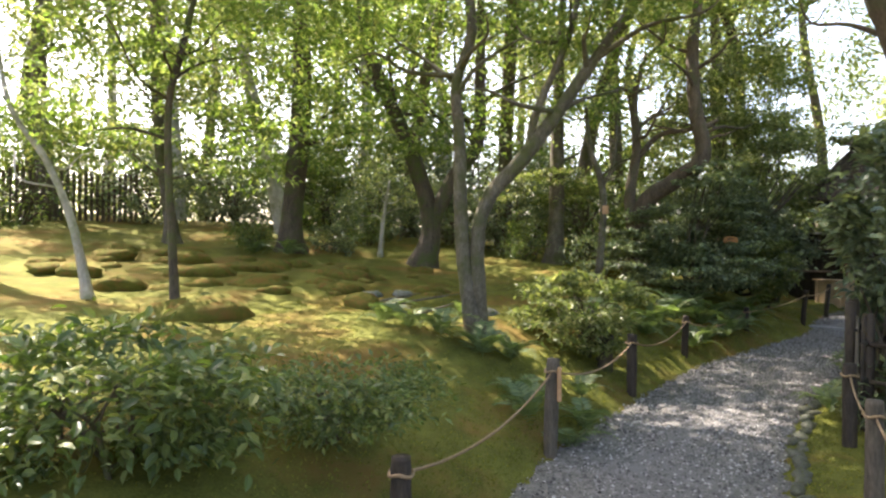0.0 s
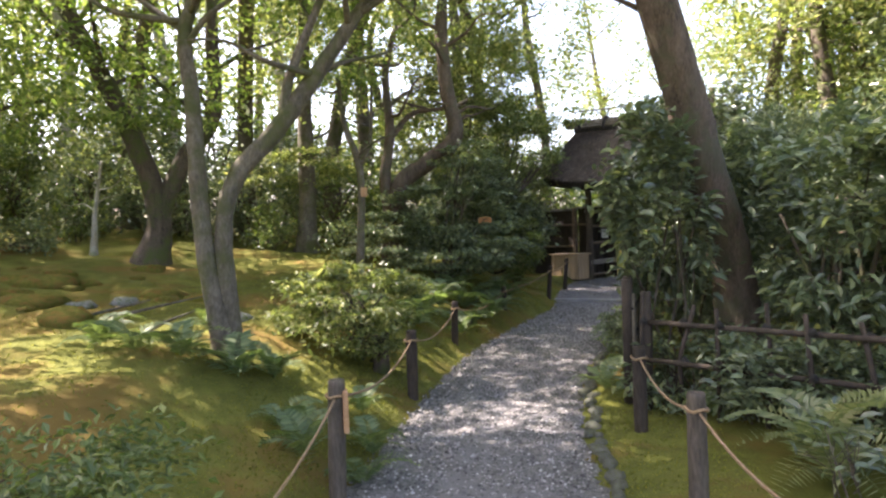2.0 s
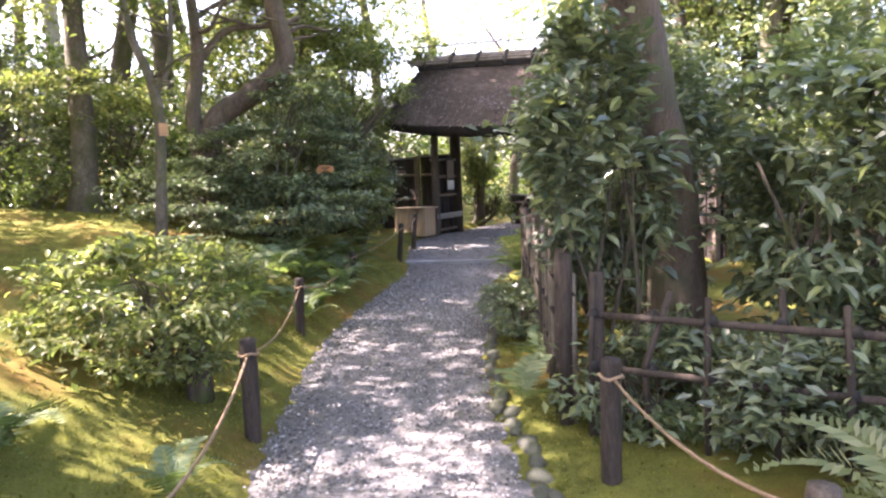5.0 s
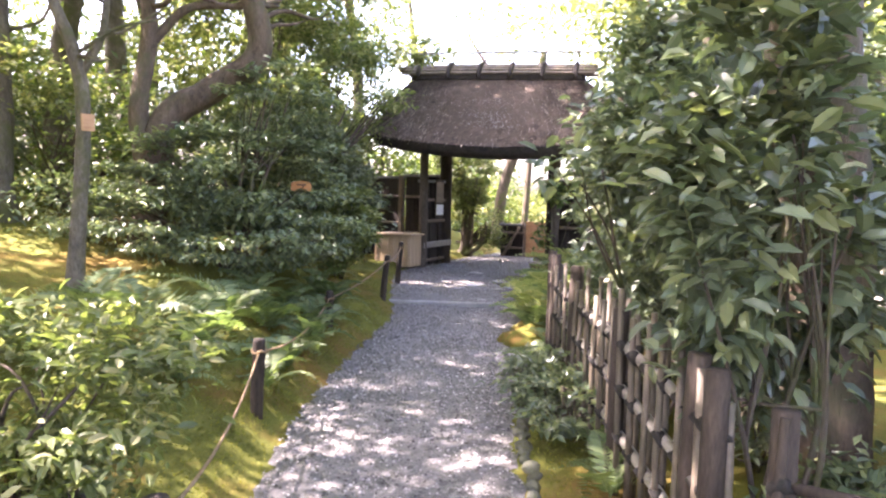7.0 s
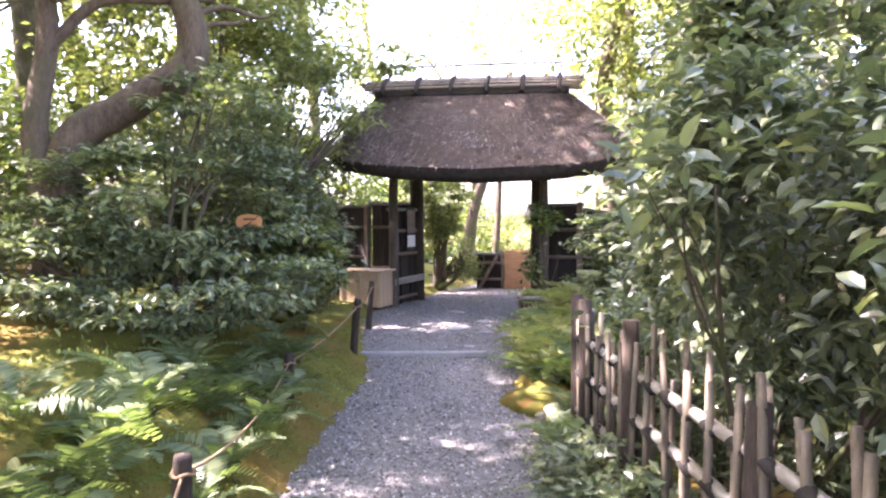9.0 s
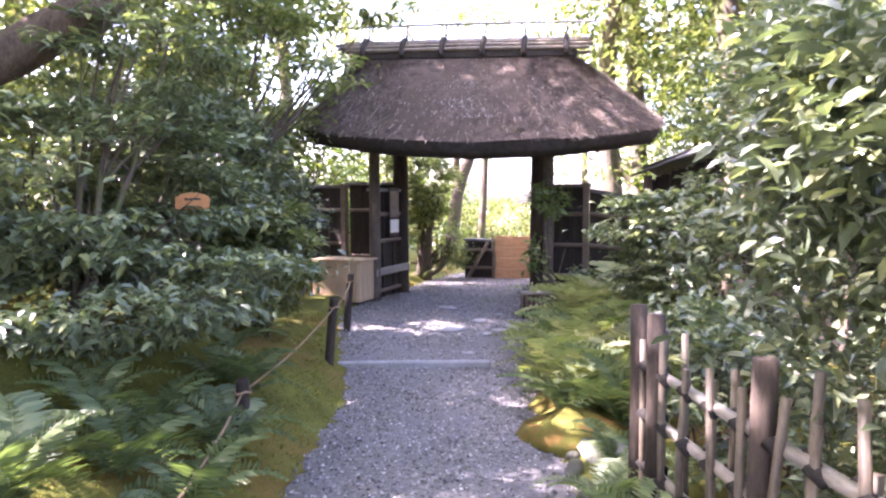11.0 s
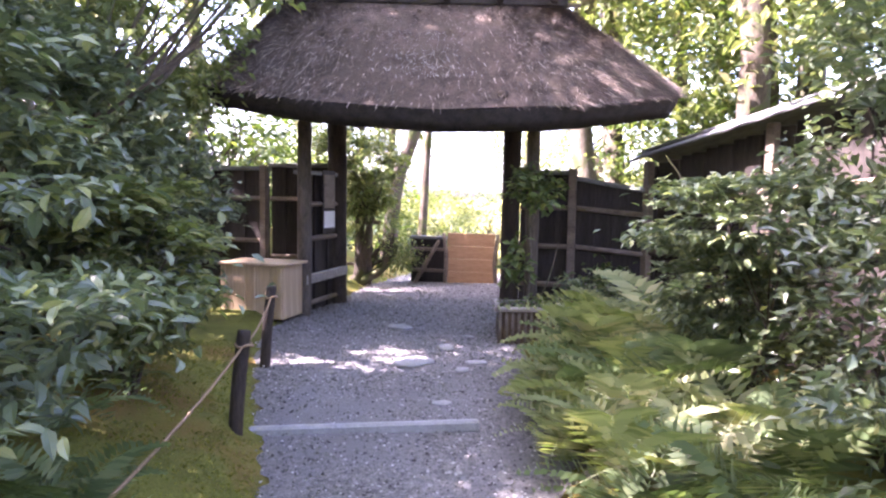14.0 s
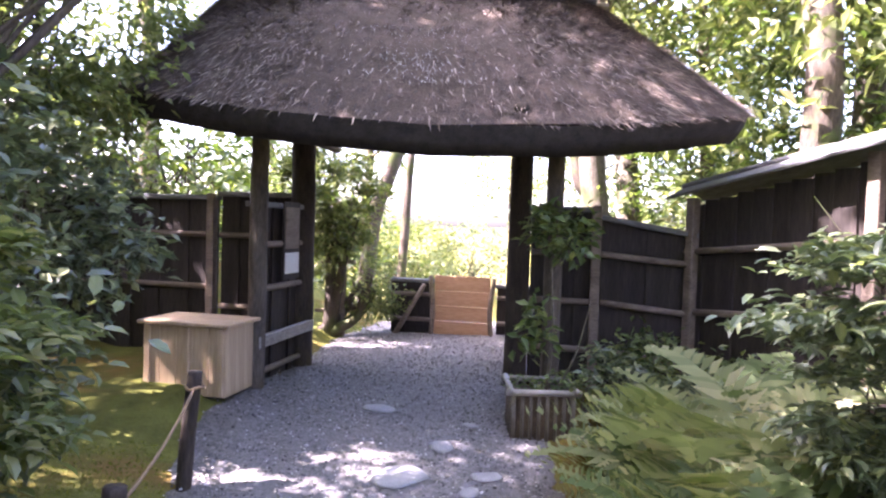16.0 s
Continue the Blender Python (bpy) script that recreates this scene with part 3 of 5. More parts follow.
# ---- plank walls beside the gate ----
def plank_wall(name, m, length, heights, label, rails=(0.55, 1.0, 1.45), roofed=False, posts=(), face=-1):
    """Upright dark boards with rails on the face towards the garden; heights at its two ends."""
    w = thing(name, 0, 0, 0, m=m, label=label, category="fence", kind="structure")
    n = max(1, int(length / 0.17))
    for k in range(n):
        x = (k + 0.5) * length / n
        h = heights[0] + (heights[1] - heights[0]) * x / length
        part("board", block(length / n + 0.012, 0.022, h, 0.004), M_PLANK, w, m=pose(x, 0.024 * (k % 2), -0.1 + 0.01 * (k % 2)))
    for z in rails:
        s = (heights[1] - heights[0]) / length
        line = smooth_line([(0.0, face * 0.045, z, 0.03), (length / 2, face * 0.048, z + s * length * 0.25, 0.031), (length, face * 0.045, z + s * length * 0.5, 0.028)], 4)
        part("rail", tubes("rail", [line], M_RAIL, 8, 0.05, int(z * 10)), M_RAIL, w, "weathered half-log rail")
    for x in posts:
        h = heights[0] + (heights[1] - heights[0]) * x / length
        part("wall_post", block(0.09, 0.09, h + 0.05, 0.008), M_RAIL, w, m=pose(x, face * 0.06, -0.1))
    if roofed:
        for sgn in (-1, 1):
            bm = block(length + 0.15, 0.3, 0.025, 0.005, False)
            slope = math.degrees(math.atan2(heights[1] - heights[0], length))
            part("coping_board", bm, M_COPING, w, "weathered coping board", pose(length / 2, sgn * 0.12, (heights[0] + heights[1]) / 2 + 0.02) @ pose(0, 0, 0, -22 * sgn, -slope, 0))
        part("coping_ridge", tubes("coping_ridge", [np.array([(-0.08, 0, heights[0] + 0.08, 0.03), (length + 0.08, 0, heights[1] + 0.08, 0.03)])], M_COPING, 8), M_COPING, w)
    else:
        bm = block(length + 0.06, 0.14, 0.05, 0.008, False)
        slope = math.degrees(math.atan2(heights[1] - heights[0], length))
        part("coping_board", bm, M_COPING, w, "weathered coping board", pose(length / 2, 0, (heights[0] + heights[1]) / 2 - 0.09) @ pose(0, 0, 0, 0, -slope, 0))
    return w


plank_wall("wall_gate_right", gate_pose(1.21, 0), 0.62, (1.95, 1.95), "dark plank wing wall beside the gate post", posts=(0.6,))
plank_wall("wall_right_low", gate_pose(1.86, 0), 0.82, (1.88, 1.74), "dark plank fence with three log rails", posts=())
p0, p1 = np.array([10.08, 10.98]), np.array([8.95, 7.75])
plank_wall("wall_right_long", pose(p0[0], p0[1], 0, 0, 0, math.degrees(math.atan2(p1[1] - p0[1], p1[0] - p0[0]))), float(np.linalg.norm(p1 - p0)), (2.02, 2.62), "dark plank fence under a sloping board coping", rails=(0.95, 1.5), roofed=True, posts=(0.1, 1.7, 3.3))
plank_wall("wall_gate_left", gate_pose(-2.05, 0), 0.78, (2.02, 2.02), "dark plank panel beside the gate post", rails=(0.75, 1.5))
plank_wall("wall_left", gate_pose(-6.5, 0), 4.4, (1.98, 1.98), "dark plank fence with pale rails and post", rails=(0.95, 1.5), posts=(2.2, 4.36))
# side panel between the two left gate posts, with slats, a pale seat rail and a notice frame
side_wall = plank_wall("wall_gate_side", gate_pose(-1.16, -1.0, 0, 90), 0.92, (1.9, 1.9), "dark plank side panel of the gate with thin slats", rails=(0.3, 1.05, 1.45))
part("seat_rail", block(1.15, 0.05, 0.11, 0.008), M_BAMBOO_PALE, side_wall, "pale bare wooden rail", pose(0.45, -0.13, 0.55))
notice = thing("notice_frame", 0, 0, 0, m=gate_pose(-1.09, -0.38, 1.1, 90), label="narrow framed paper notice hanging on the gate wall", category="notice")
part("notice_backing", block(0.36, 0.02, 0.75, 0.004), M_PLANK, notice)
part("notice_sheet", block(0.3, 0.006, 0.4, 0.001), M_RAIL, notice, "faded brown notice sheet", pose(0, -0.014, 0.3))
part("notice_card", block(0.3, 0.006, 0.2, 0.001), M_PAPER, notice, "white paper card", pose(0, -0.015, 0.06))

# ---- wooden box by the gate ----
box = thing("storage_box", 0, 0, 0, m=gate_pose(-1.42, -1.38, gz(6.75, 13.45) + 0.02), label="pale wooden storage box with flat lid beside the gate", category="box")
BW, BD, BH = 0.74, 0.44, 0.56
for k in range(5):
    part("front_board", block(BW / 5 - 0.003, 0.02, BH, 0.003), M_BOX, box, m=pose(-BW / 2 + (k + 0.5) * BW / 5, -BD / 2, 0))
for sgn in (-1, 1):
    for k in range(3):
        part("side_board", block(0.02, BD / 3 - 0.003, BH, 0.003), M_BOX, box, m=pose(sgn * (BW / 2 - 0.01), -BD / 2 + 0.02 + (k + 0.5) * (BD - 0.03) / 3, 0))
part("back_board", block(BW - 0.05, 0.02, BH, 0.003), M_BOX, box, m=pose(0, BD / 2, 0))
part("lid", block(BW + 0.08, BD + 0.1, 0.03, 0.006), M_BOX, box, "overhanging pale plank lid", pose(0, 0, BH + 0.002))
for x in (-BW / 2 + 0.04, 0.02, BW / 2 - 0.04):
    part("batten", block(0.055, 0.02, BH - 0.02, 0.004), M_BOX, box, m=pose(x, -BD / 2 - 0.021, 0.01))
part("base_rail", block(BW - 0.02, BD - 0.02, 0.03, 0.004), M_PLANK, box, m=pose(0, 0, -0.02))

# ---- bamboo planter ----
pu, pn = 1.42, -1.38
pl_xy = GATE_O + pu * GATE_U + pn * GATE_N
planter = thing("planter", 0, 0, 0, m=gate_pose(pu, pn, gz(*pl_xy), 12), label="low square planter fenced with short bamboo canes", category="planter")
for sgn in (-1, 1):
    for k in range(8):
        t = -0.21 + 0.06 * k
        part("cane", tubes("cane", [np.array([(t, sgn * 0.21, -0.02, 0.014), (t, sgn * 0.21, 0.36, 0.013)])], M_BAMBOO, 6), M_BAMBOO, planter)
        part("cane", tubes("cane", [np.array([(sgn * 0.22, t, -0.02, 0.014), (sgn * 0.22, t, 0.36, 0.013)])], M_BAMBOO, 6), M_BAMBOO, planter)
    part("planter_rim", tubes("planter_rim", [np.array([(-0.27, sgn * 0.225, 0.36, 0.024), (0.27, sgn * 0.225, 0.365, 0.022)])], M_BAMBOO_PALE, 8), M_BAMBOO_PALE, planter, "split pale bamboo rim")
    part("planter_rim", tubes("planter_rim", [np.array([(sgn * 0.235, -0.26, 0.375, 0.022), (sgn * 0.235, 0.26, 0.37, 0.024)])], M_BAMBOO_PALE, 8), M_BAMBOO_PALE, planter, "split pale bamboo rim")
part("planter_soil", block(0.4, 0.4, 0.32, 0.02), M_SOIL, planter)
vine = thing("climbing_plant", 0, 0, 0, m=gate_pose(pu + 0.05, pn, gz(*pl_xy) + 0.3), label="leafy green climber growing out of the planter", category="plant")
part("stem", tubes("stem", [smooth_line([(0, 0, 0, 0.018), (0.03, 0.05, 0.5, 0.014), (0.0, 0.1, 1.0, 0.01), (0.04, 0.12, 1.4, 0.006)], 5), smooth_line([(0.05, 0, 0, 0.01), (0.2, 0.0, 0.3, 0.008), (0.3, 0.05, 0.7, 0.005)], 5)], M_BARK_GREY, 6), M_BARK_GREY, vine)
part("leaves", leaves_mesh("vine_leaves", [dict(n=420, c=(0.05, 0.08, 1.25), r=(0.22, 0.18, 0.25), s=0.09, w=0.6, lumps=9), dict(n=120, c=(-0.12, 0, 0.55), r=(0.14, 0.14, 0.3), s=0.10, w=0.6, lumps=5), dict(n=260, c=(0.02, 0, 0.08), r=(0.22, 0.22, 0.1), s=0.06, lumps=8)], M_SHRUB, 3), M_SHRUB, vine)


# ---- rope fences along the path ----
def rope_post(x, y, h, r=0.045, mat=M_POST, lean=(0, 0), label="short charred round wooden post beside the path"):
    z = gz(x, y)
    t = thing("rope_post", x, y, z, label=label, category="post", group="rope fence posts")
    part("stake", tubes("stake", [smooth_line([(0, 0, -0.12, r), (lean[0] * 0.4, lean[1] * 0.4, h * 0.45, r * 1.02), (lean[0], lean[1], h - 0.01, r * 0.95), (lean[0], lean[1], h, r * 0.8)], 4)], mat, 10, 0.05, int(abs(x * 31 + y * 17))), mat, t)
    ring = [(lean[0] + (r + 0.006) * math.cos(a), lean[1] + (r + 0.006) * math.sin(a), h - 0.07 + 0.008 * math.sin(3 * a), 0.009) for a in np.linspace(0, 6.283, 14)]
    part("rope_turn", tubes("rope_turn", [np.array(ring)], M_ROPE, 6), M_ROPE, t)
    return (x + lean[0], y + lean[1], z + h - 0.07), t


def rope(p, q, sag):
    mid = [((1 - k) * p[0] + k * q[0], (1 - k) * p[1] + k * q[1], (1 - k) * p[2] + k * q[2] - sag * 4 * k * (1 - k), 0.008) for k in np.linspace(0, 1, 12)]
    ob = new("rope", tubes("rope", [np.array(mid)], M_ROPE, 6, 0.15))
    tagged(ob, "brown straw rope hanging slack between posts", "rope", "ropes")


left_posts = [(-0.22, 1.05, 0.5), (0.46, 2.9, 0.66), (1.28, 4.95, 0.6), (2.2, 7.05, 0.6), (3.53, 9.1, 0.52), (4.92, 10.68, 0.62), (5.76, 11.88, 0.62)]
tops = []
for k, (x, y, h) in enumerate(left_posts):
    h = h - (gz(x, y) + 0.0 - float(path_z(y)))
    top, ob = rope_post(x, y, h + 0.02, 0.05 if k < 3 else 0.042, M_POST_OLD if k in (1,) else M_POST, (0.02 * (k % 2), -0.01 * (k % 3)) if k < 5 else (0.05, -0.03))
    if k == 1:
        part("pale_slab", block(0.03, 0.1, 0.24, 0.006), M_CEDAR, ob, "pale orange split wood slab", pose(0.065, -0.02, h - 0.26))
        ob["label"] = "weathered round post with pale split wood slab"
    tops.append(top)
for k in range(len(tops) - 1):
    rope(tops[k], tops[k + 1], 0.13 if k < 4 else 0.05)
right_posts = [(2.66, 3.42, 0.60), (2.25, 2.13, 0.60), (1.95, 0.7, 0.55)]
rt = [rope_post(x, y, h, 0.05, M_POST if k == 0 else M_POST_OLD)[0] for k, (x, y, h) in enumerate(right_posts)]
rope(rt[0], rt[1], 0.1)
rope(rt[1], rt[2], 0.12)


# ---- bamboo lattice fences ----
def lattice(x0, y0, x1, y1, label, h=0.95, rails=(0.3, 0.62), end_posts=(0, 1), step=0.24, rail_mat=M_BAMBOO_PALE, cane_mat=M_BAMBOO, rail_r=0.026):
    length = math.hypot(x1 - x0, y1 - y0)
    f = thing("bamboo_fence", x0, y0, 0, math.degrees(math.atan2(y1 - y0, x1 - x0)), label, "fence")
    rg = np.random.RandomState(int(length * 100))
    ux, uy = (x1 - x0) / length, (y1 - y0) / length
    n = int(length / step)
    for k in range(n + 1):
        s = k * length / n
        z = gz(x0 + ux * s, y0 + uy * s)
        hh = h * rg.uniform(0.86, 1.12)
        side = 0.03 if k % 2 else -0.03
        part("upright", tubes("upright", [np.array([(s, side, z - 0.05, 0.017), (s + rg.normal(0, 0.02), side, z + hh * 0.5, 0.018), (s + rg.normal(0, 0.03), side, z + hh, 0.016)])], cane_mat, 8, 0.04, k), cane_mat, f)
        for r_z in rails:
            part("knot", tubes("knot", [np.array([(s - 0.025, side * 0.6, z + r_z - 0.02, 0.018), (s + 0.025, side * 0.9, z + r_z + 0.02, 0.033), (s + 0.03, side * 0.6, z + r_z + 0.025, 0.01)])], M_TWINE, 7, 0.1, k), M_TWINE, f)
    for r_z in rails:
        za, zb = gz(x0, y0) + r_z, gz(x1, y1) + r_z
        part("cross_rail", tubes("cross_rail", [smooth_line([(0.0, 0, za, rail_r), (length * 0.5, 0, (za + zb) / 2 + 0.015, rail_r * 1.04), (length, 0, zb, rail_r * 0.92)], 8)], rail_mat, 8, 0.03, int(r_z * 10)), rail_mat, f, "grey bamboo rail" if rail_mat is M_BAMBOO_PALE else "dark wooden rail")
    for e in end_posts:
        s = e * length
        part("end_post", tubes("end_post", [np.array([(s, 0.02, gz(x0 + ux * s, y0 + uy * s) - 0.1, 0.046), (s + rg.normal(0, 0.01), 0.02, h * 0.6, 0.045), (s + rg.normal(0, 0.015), 0.02, h + rg.uniform(0, 0.1), 0.042)])], M_POST, 10, 0.06, 5), M_POST, f, "thick dark wooden end post")
    return f


lattice(2.98, 4.12, 4.98, 7.3, "bamboo lattice fence with twine knots along the path", 1.0, rails=(0.3, 0.56, 0.8), end_posts=(0, 0.05, 0.35, 0.7, 0.94, 1), step=0.11)
lattice(2.98, 3.9, 5.9, -1.6, "low bamboo lattice fence in front of the dark hedge", 0.9, rails=(0.4, 0.7), end_posts=(0,), step=0.3, rail_mat=M_POST, cane_mat=M_POST, rail_r=0.02)


# ---- trees ----
def branchy(limb, rg, count, reach, r):
    """Side branches off the upper half of a limb."""
    out = []
    n = len(limb)
    for _ in range(count):
        i = rg.randint(n // 2, n - 1)
        p = limb[i][:3]
        a = rg.uniform(0, 6.283)
        d = np.array([math.cos(a), math.sin(a), rg.uniform(0.1, 0.8)]) * reach * rg.uniform(0.5, 1.1)
        rr = min(r, limb[i][3] * 0.6)
        out.append(smooth_line([(*p, rr), (*(p + d * 0.4 + rg.normal(0, 0.06, 3)), rr * 0.7), (*(p + d * 0.75 + rg.normal(0, 0.1, 3)), rr * 0.45), (*(p + d), rr * 0.15)], 4))
    return out


def tree(label, limbs, bark, crowns, leaf, seed=0, branches=4, reach=1.2, flare=1.35, twig_r=0.03):
    x, y, z = limbs[0][0][:3]
    z = gz(x, y)
    t = thing("tree", x, y, z, label=label, category="tree")
    rg = np.random.RandomState(seed)
    o = np.array([x, y, z, 0])
    for k, limb in enumerate(limbs):
        l = smooth_line([tuple(np.array(c) - o) for c in limb], 7)
        if k == 0:
            hgt = np.clip(l[:, 2], 0, None)
            l[:, 3] *= 1 + (flare - 1) * np.exp(-hgt / 0.18)
            l = np.vstack([[l[0, 0], l[0, 1], -0.2, l[0, 3] * 1.1], l])
        part("trunk" if k == 0 else "limb", tubes("limb", [l], bark, 12, 0.07, seed * 7 + k), bark, t)
        if branches:
            part("branchwork", tubes("branchwork", branchy(l, rg, branches, reach, twig_r), bark, 6, 0.05, seed + k), bark, t)["kind"] = "stuff"
    if crowns:
        for c in crowns:
            c["c"] = tuple(np.array(c["c"]) - o[:3])
        part("crown", leaves_mesh("crown", crowns, leaf, seed), leaf, t)
    return t


tree("twin-trunked maple with grey mossy bark rising from ferns",
     [[(-0.24, 4.65, 0.5, 0.1), (-0.37, 4.64, 1.23, 0.072), (-0.41, 4.63, 1.8, 0.068), (-0.43, 4.63, 2.6, 0.06), (-0.46, 4.63, 3.1, 0.052), (-0.31, 4.65, 3.7, 0.05), (-0.5, 4.8, 4.8, 0.03)],
      [(-0.2, 4.67, 0.5, 0.085), (-0.25, 4.66, 1.45, 0.07), (-0.14, 4.68, 1.95, 0.075), (0.2, 4.7, 2.35, 0.075), (0.53, 4.72, 2.8, 0.065), (0.95, 4.75, 3.4, 0.05), (1.5, 4.9, 4.2, 0.03)],
      [(0.25, 4.7, 2.4, 0.045), (0.33, 4.69, 2.8, 0.04), (0.66, 4.69, 3.6, 0.03), (0.8, 4.6, 4.4, 0.02)]],
     M_BARK_GREY,
     [dict(n=5200, c=(-0.6, 4.4, 4.3), r=(2.6, 2.2, 0.9), s=0.085, lumps=34, spread=0.17, flat=0.5, tilt=0.35), dict(n=1800, c=(0.9, 5.0, 3.9), r=(1.1, 1.0, 0.7), s=0.08, lumps=16, spread=0.2, flat=0.5, tilt=0.35)], M_MAPLE, 1, 5, 1.3)
tree("large old maple with dark forked trunk on the moss",
     [[(-1.81, 9.88, 1.0, 0.24), (-1.64, 9.91, 1.88, 0.17), (-1.92, 9.86, 3.0, 0.15), (-2.37, 9.76, 4.1, 0.13), (-2.76, 9.66, 5.1, 0.11), (-2.9, 9.6, 6.4, 0.08)],
      [(-1.66, 9.91, 1.8, 0.15), (-1.26, 9.97, 2.7, 0.13), (-0.81, 10.03, 3.4, 0.12), (-0.76, 10.03, 4.7, 0.1), (-0.76, 10.03, 6.4, 0.06)]],
     M_BARK_DARK,
     [dict(n=6500, c=(-1.9, 9.6, 5.6), r=(3.4, 3.0, 1.7), s=0.13, lumps=40, spread=0.17, flat=0.5, tilt=0.35), dict(n=2400, c=(-2.2, 8.8, 3.5), r=(2.4, 1.4, 0.8), s=0.11, lumps=26, spread=0.17, flat=0.4)], M_MAPLE, 2, 6, 1.8, twig_r=0.045)
tree("slender dark young maple standing in the moss",
     [[(-3.15, 4.1, 0.75, 0.05), (-3.18, 4.09, 1.4, 0.04), (-3.21, 4.06, 2.2, 0.037), (-3.21, 4.07, 2.9, 0.034), (-3.1, 4.13, 3.45, 0.035), (-2.9, 4.25, 4.6, 0.02)]],
     M_BARK_DARK, [dict(n=4600, c=(-3.0, 4.2, 3.9), r=(2.2, 1.9, 0.9), s=0.085, lumps=30, spread=0.17, flat=0.5, tilt=0.35), dict(n=420, c=(-2.7, 4.4, 2.3), r=(0.6, 0.6, 0.25), s=0.075, lumps=8, flat=0.4), dict(n=300, c=(-3.7, 4.4, 2.5), r=(0.6, 0.5, 0.3), s=0.075, lumps=8, flat=0.4), dict(n=1300, c=(-2.6, 4.8, 3.0), r=(1.8, 1.2, 0.5), s=0.08, lumps=20, spread=0.16, flat=0.4)], M_MAPLE, 3, 7, 1.0, twig_r=0.018)
tree("thin pale leaning sapling on the lawn",
     [[(-4.37, 4.48, 0.8, 0.055), (-4.45, 4.43, 1.38, 0.045), (-4.54, 4.36, 1.86, 0.04), (-4.7, 4.23, 2.38, 0.035), (-4.95, 4.05, 2.9, 0.025), (-5.1, 4.0, 3.8, 0.015)]],
     M_BARK_PALE, [dict(n=2600, c=(-4.9, 4.2, 3.5), r=(1.6, 1.5, 0.9), s=0.085, lumps=24, spread=0.18, flat=0.5)], M_MAPLE, 4, 5, 0.8, twig_r=0.015)
tree("thick dark trunk with ferns round its foot",
     [[(-4.39, 10.16, 1.15, 0.3), (-4.39, 10.16, 1.9, 0.22), (-4.3, 10.2, 3.0, 0.2), (-4.21, 10.23, 4.6, 0.18), (-4.26, 10.2, 7.5, 0.12)]],
     M_BARK_DARK, [dict(n=4500, c=(-4.4, 10.4, 6.6), r=(2.8, 2.8, 2.0), s=0.14, lumps=34, spread=0.17, flat=0.6), dict(n=2200, c=(-4.8, 10.0, 3.6), r=(2.2, 1.4, 0.9), s=0.12, lumps=26, spread=0.17, flat=0.4)], M_MAPLE, 5, 5, 1.8, twig_r=0.04)
tree("tall pale-barked leaning tree at the back of the lawn",
     [[(-5.6, 12.9, 1.6, 0.2), (-5.93, 12.77, 3.2, 0.17), (-6.28, 12.61, 4.75, 0.15), (-6.51, 12.5, 6.2, 0.13), (-6.7, 12.4, 9, 0.1)]],
     M_BARK_PALE, [dict(n=4000, c=(-6.6, 12.5, 8.0), r=(3, 3, 2.2), s=0.16, lumps=34, spread=0.17, flat=0.6)], M_WOODLEAF, 6, 4, 1.8)
tree("straight dark trunk with a pale side on the lawn",
     [[(-6.79, 10.08, 1.4, 0.16), (-6.84, 10.05, 2.1, 0.12), (-7.02, 9.94, 4.1, 0.11), (-7.1, 9.9, 8, 0.1)]],
     M_BARK_GREY, [dict(n=4000, c=(-7.0, 10.0, 7.0), r=(2.8, 2.8, 2.4), s=0.15, lumps=34, spread=0.17, flat=0.6), dict(n=2600, c=(-7.4, 10.0, 4.0), r=(2.4, 1.6, 1.0), s=0.13, lumps=26, spread=0.17, flat=0.4)], M_WOODLEAF, 7, 4, 1.8)
tree("twisted old tree with bent mossy limbs",
     [[(2.0, 10.46, 0.9, 0.2), (2.14, 10.43, 2.2, 0.17), (2.63, 10.34, 2.65, 0.15), (3.12, 10.22, 3.1, 0.14), (3.0, 10.25, 4.0, 0.12), (2.97, 10.3, 5.1, 0.1), (3.2, 10.5, 6.5, 0.06)],
      [(2.0, 10.46, 1.6, 0.11), (1.92, 10.47, 2.4, 0.1), (2.03, 10.45, 3.2, 0.085), (2.0, 10.46, 4.2, 0.06), (2.2, 10.4, 5.0, 0.04)],
      [(2.05, 10.44, 3.1, 0.05), (2.41, 10.38, 3.5, 0.045), (2.9, 10.28, 3.57, 0.035), (3.3, 10.1, 3.6, 0.02)]],
     M_BARK_BROWN, [dict(n=3800, c=(2.6, 10.7, 6.0), r=(2.6, 2.2, 1.3), s=0.11, lumps=34, spread=0.15, flat=0.6), dict(n=700, c=(1.6, 10.6, 4.2), r=(1.0, 0.9, 0.7), s=0.1, lumps=14, spread=0.2)], M_WOODLEAF, 8, 6, 1.2, twig_r=0.04)
tagged_thin = tree("thin grey sapling carrying a small orange tag",
     [[(1.21, 8.64, 0.75, 0.06), (1.3, 8.63, 2.04, 0.055), (1.25, 8.64, 2.58, 0.05), (1.1, 8.65, 3.04, 0.04), (1.03, 8.66, 3.7, 0.03)],
      [(1.27, 8.64, 2.4, 0.03), (1.45, 8.6, 2.8, 0.028), (1.5, 8.6, 3.6, 0.02)]],
     M_BARK_GREY, [dict(n=1500, c=(1.2, 8.7, 4.2), r=(1.2, 1.1, 0.8), s=0.09, lumps=18, spread=0.18, flat=0.5)], M_MAPLE, 9, 4, 0.7, twig_r=0.018)
part("tag", block(0.1, 0.015, 0.13, 0.004), M_CEDAR, tagged_thin, "small orange wooden tag", pose(0.12, -0.06, 1.25, 0, 0, 20))
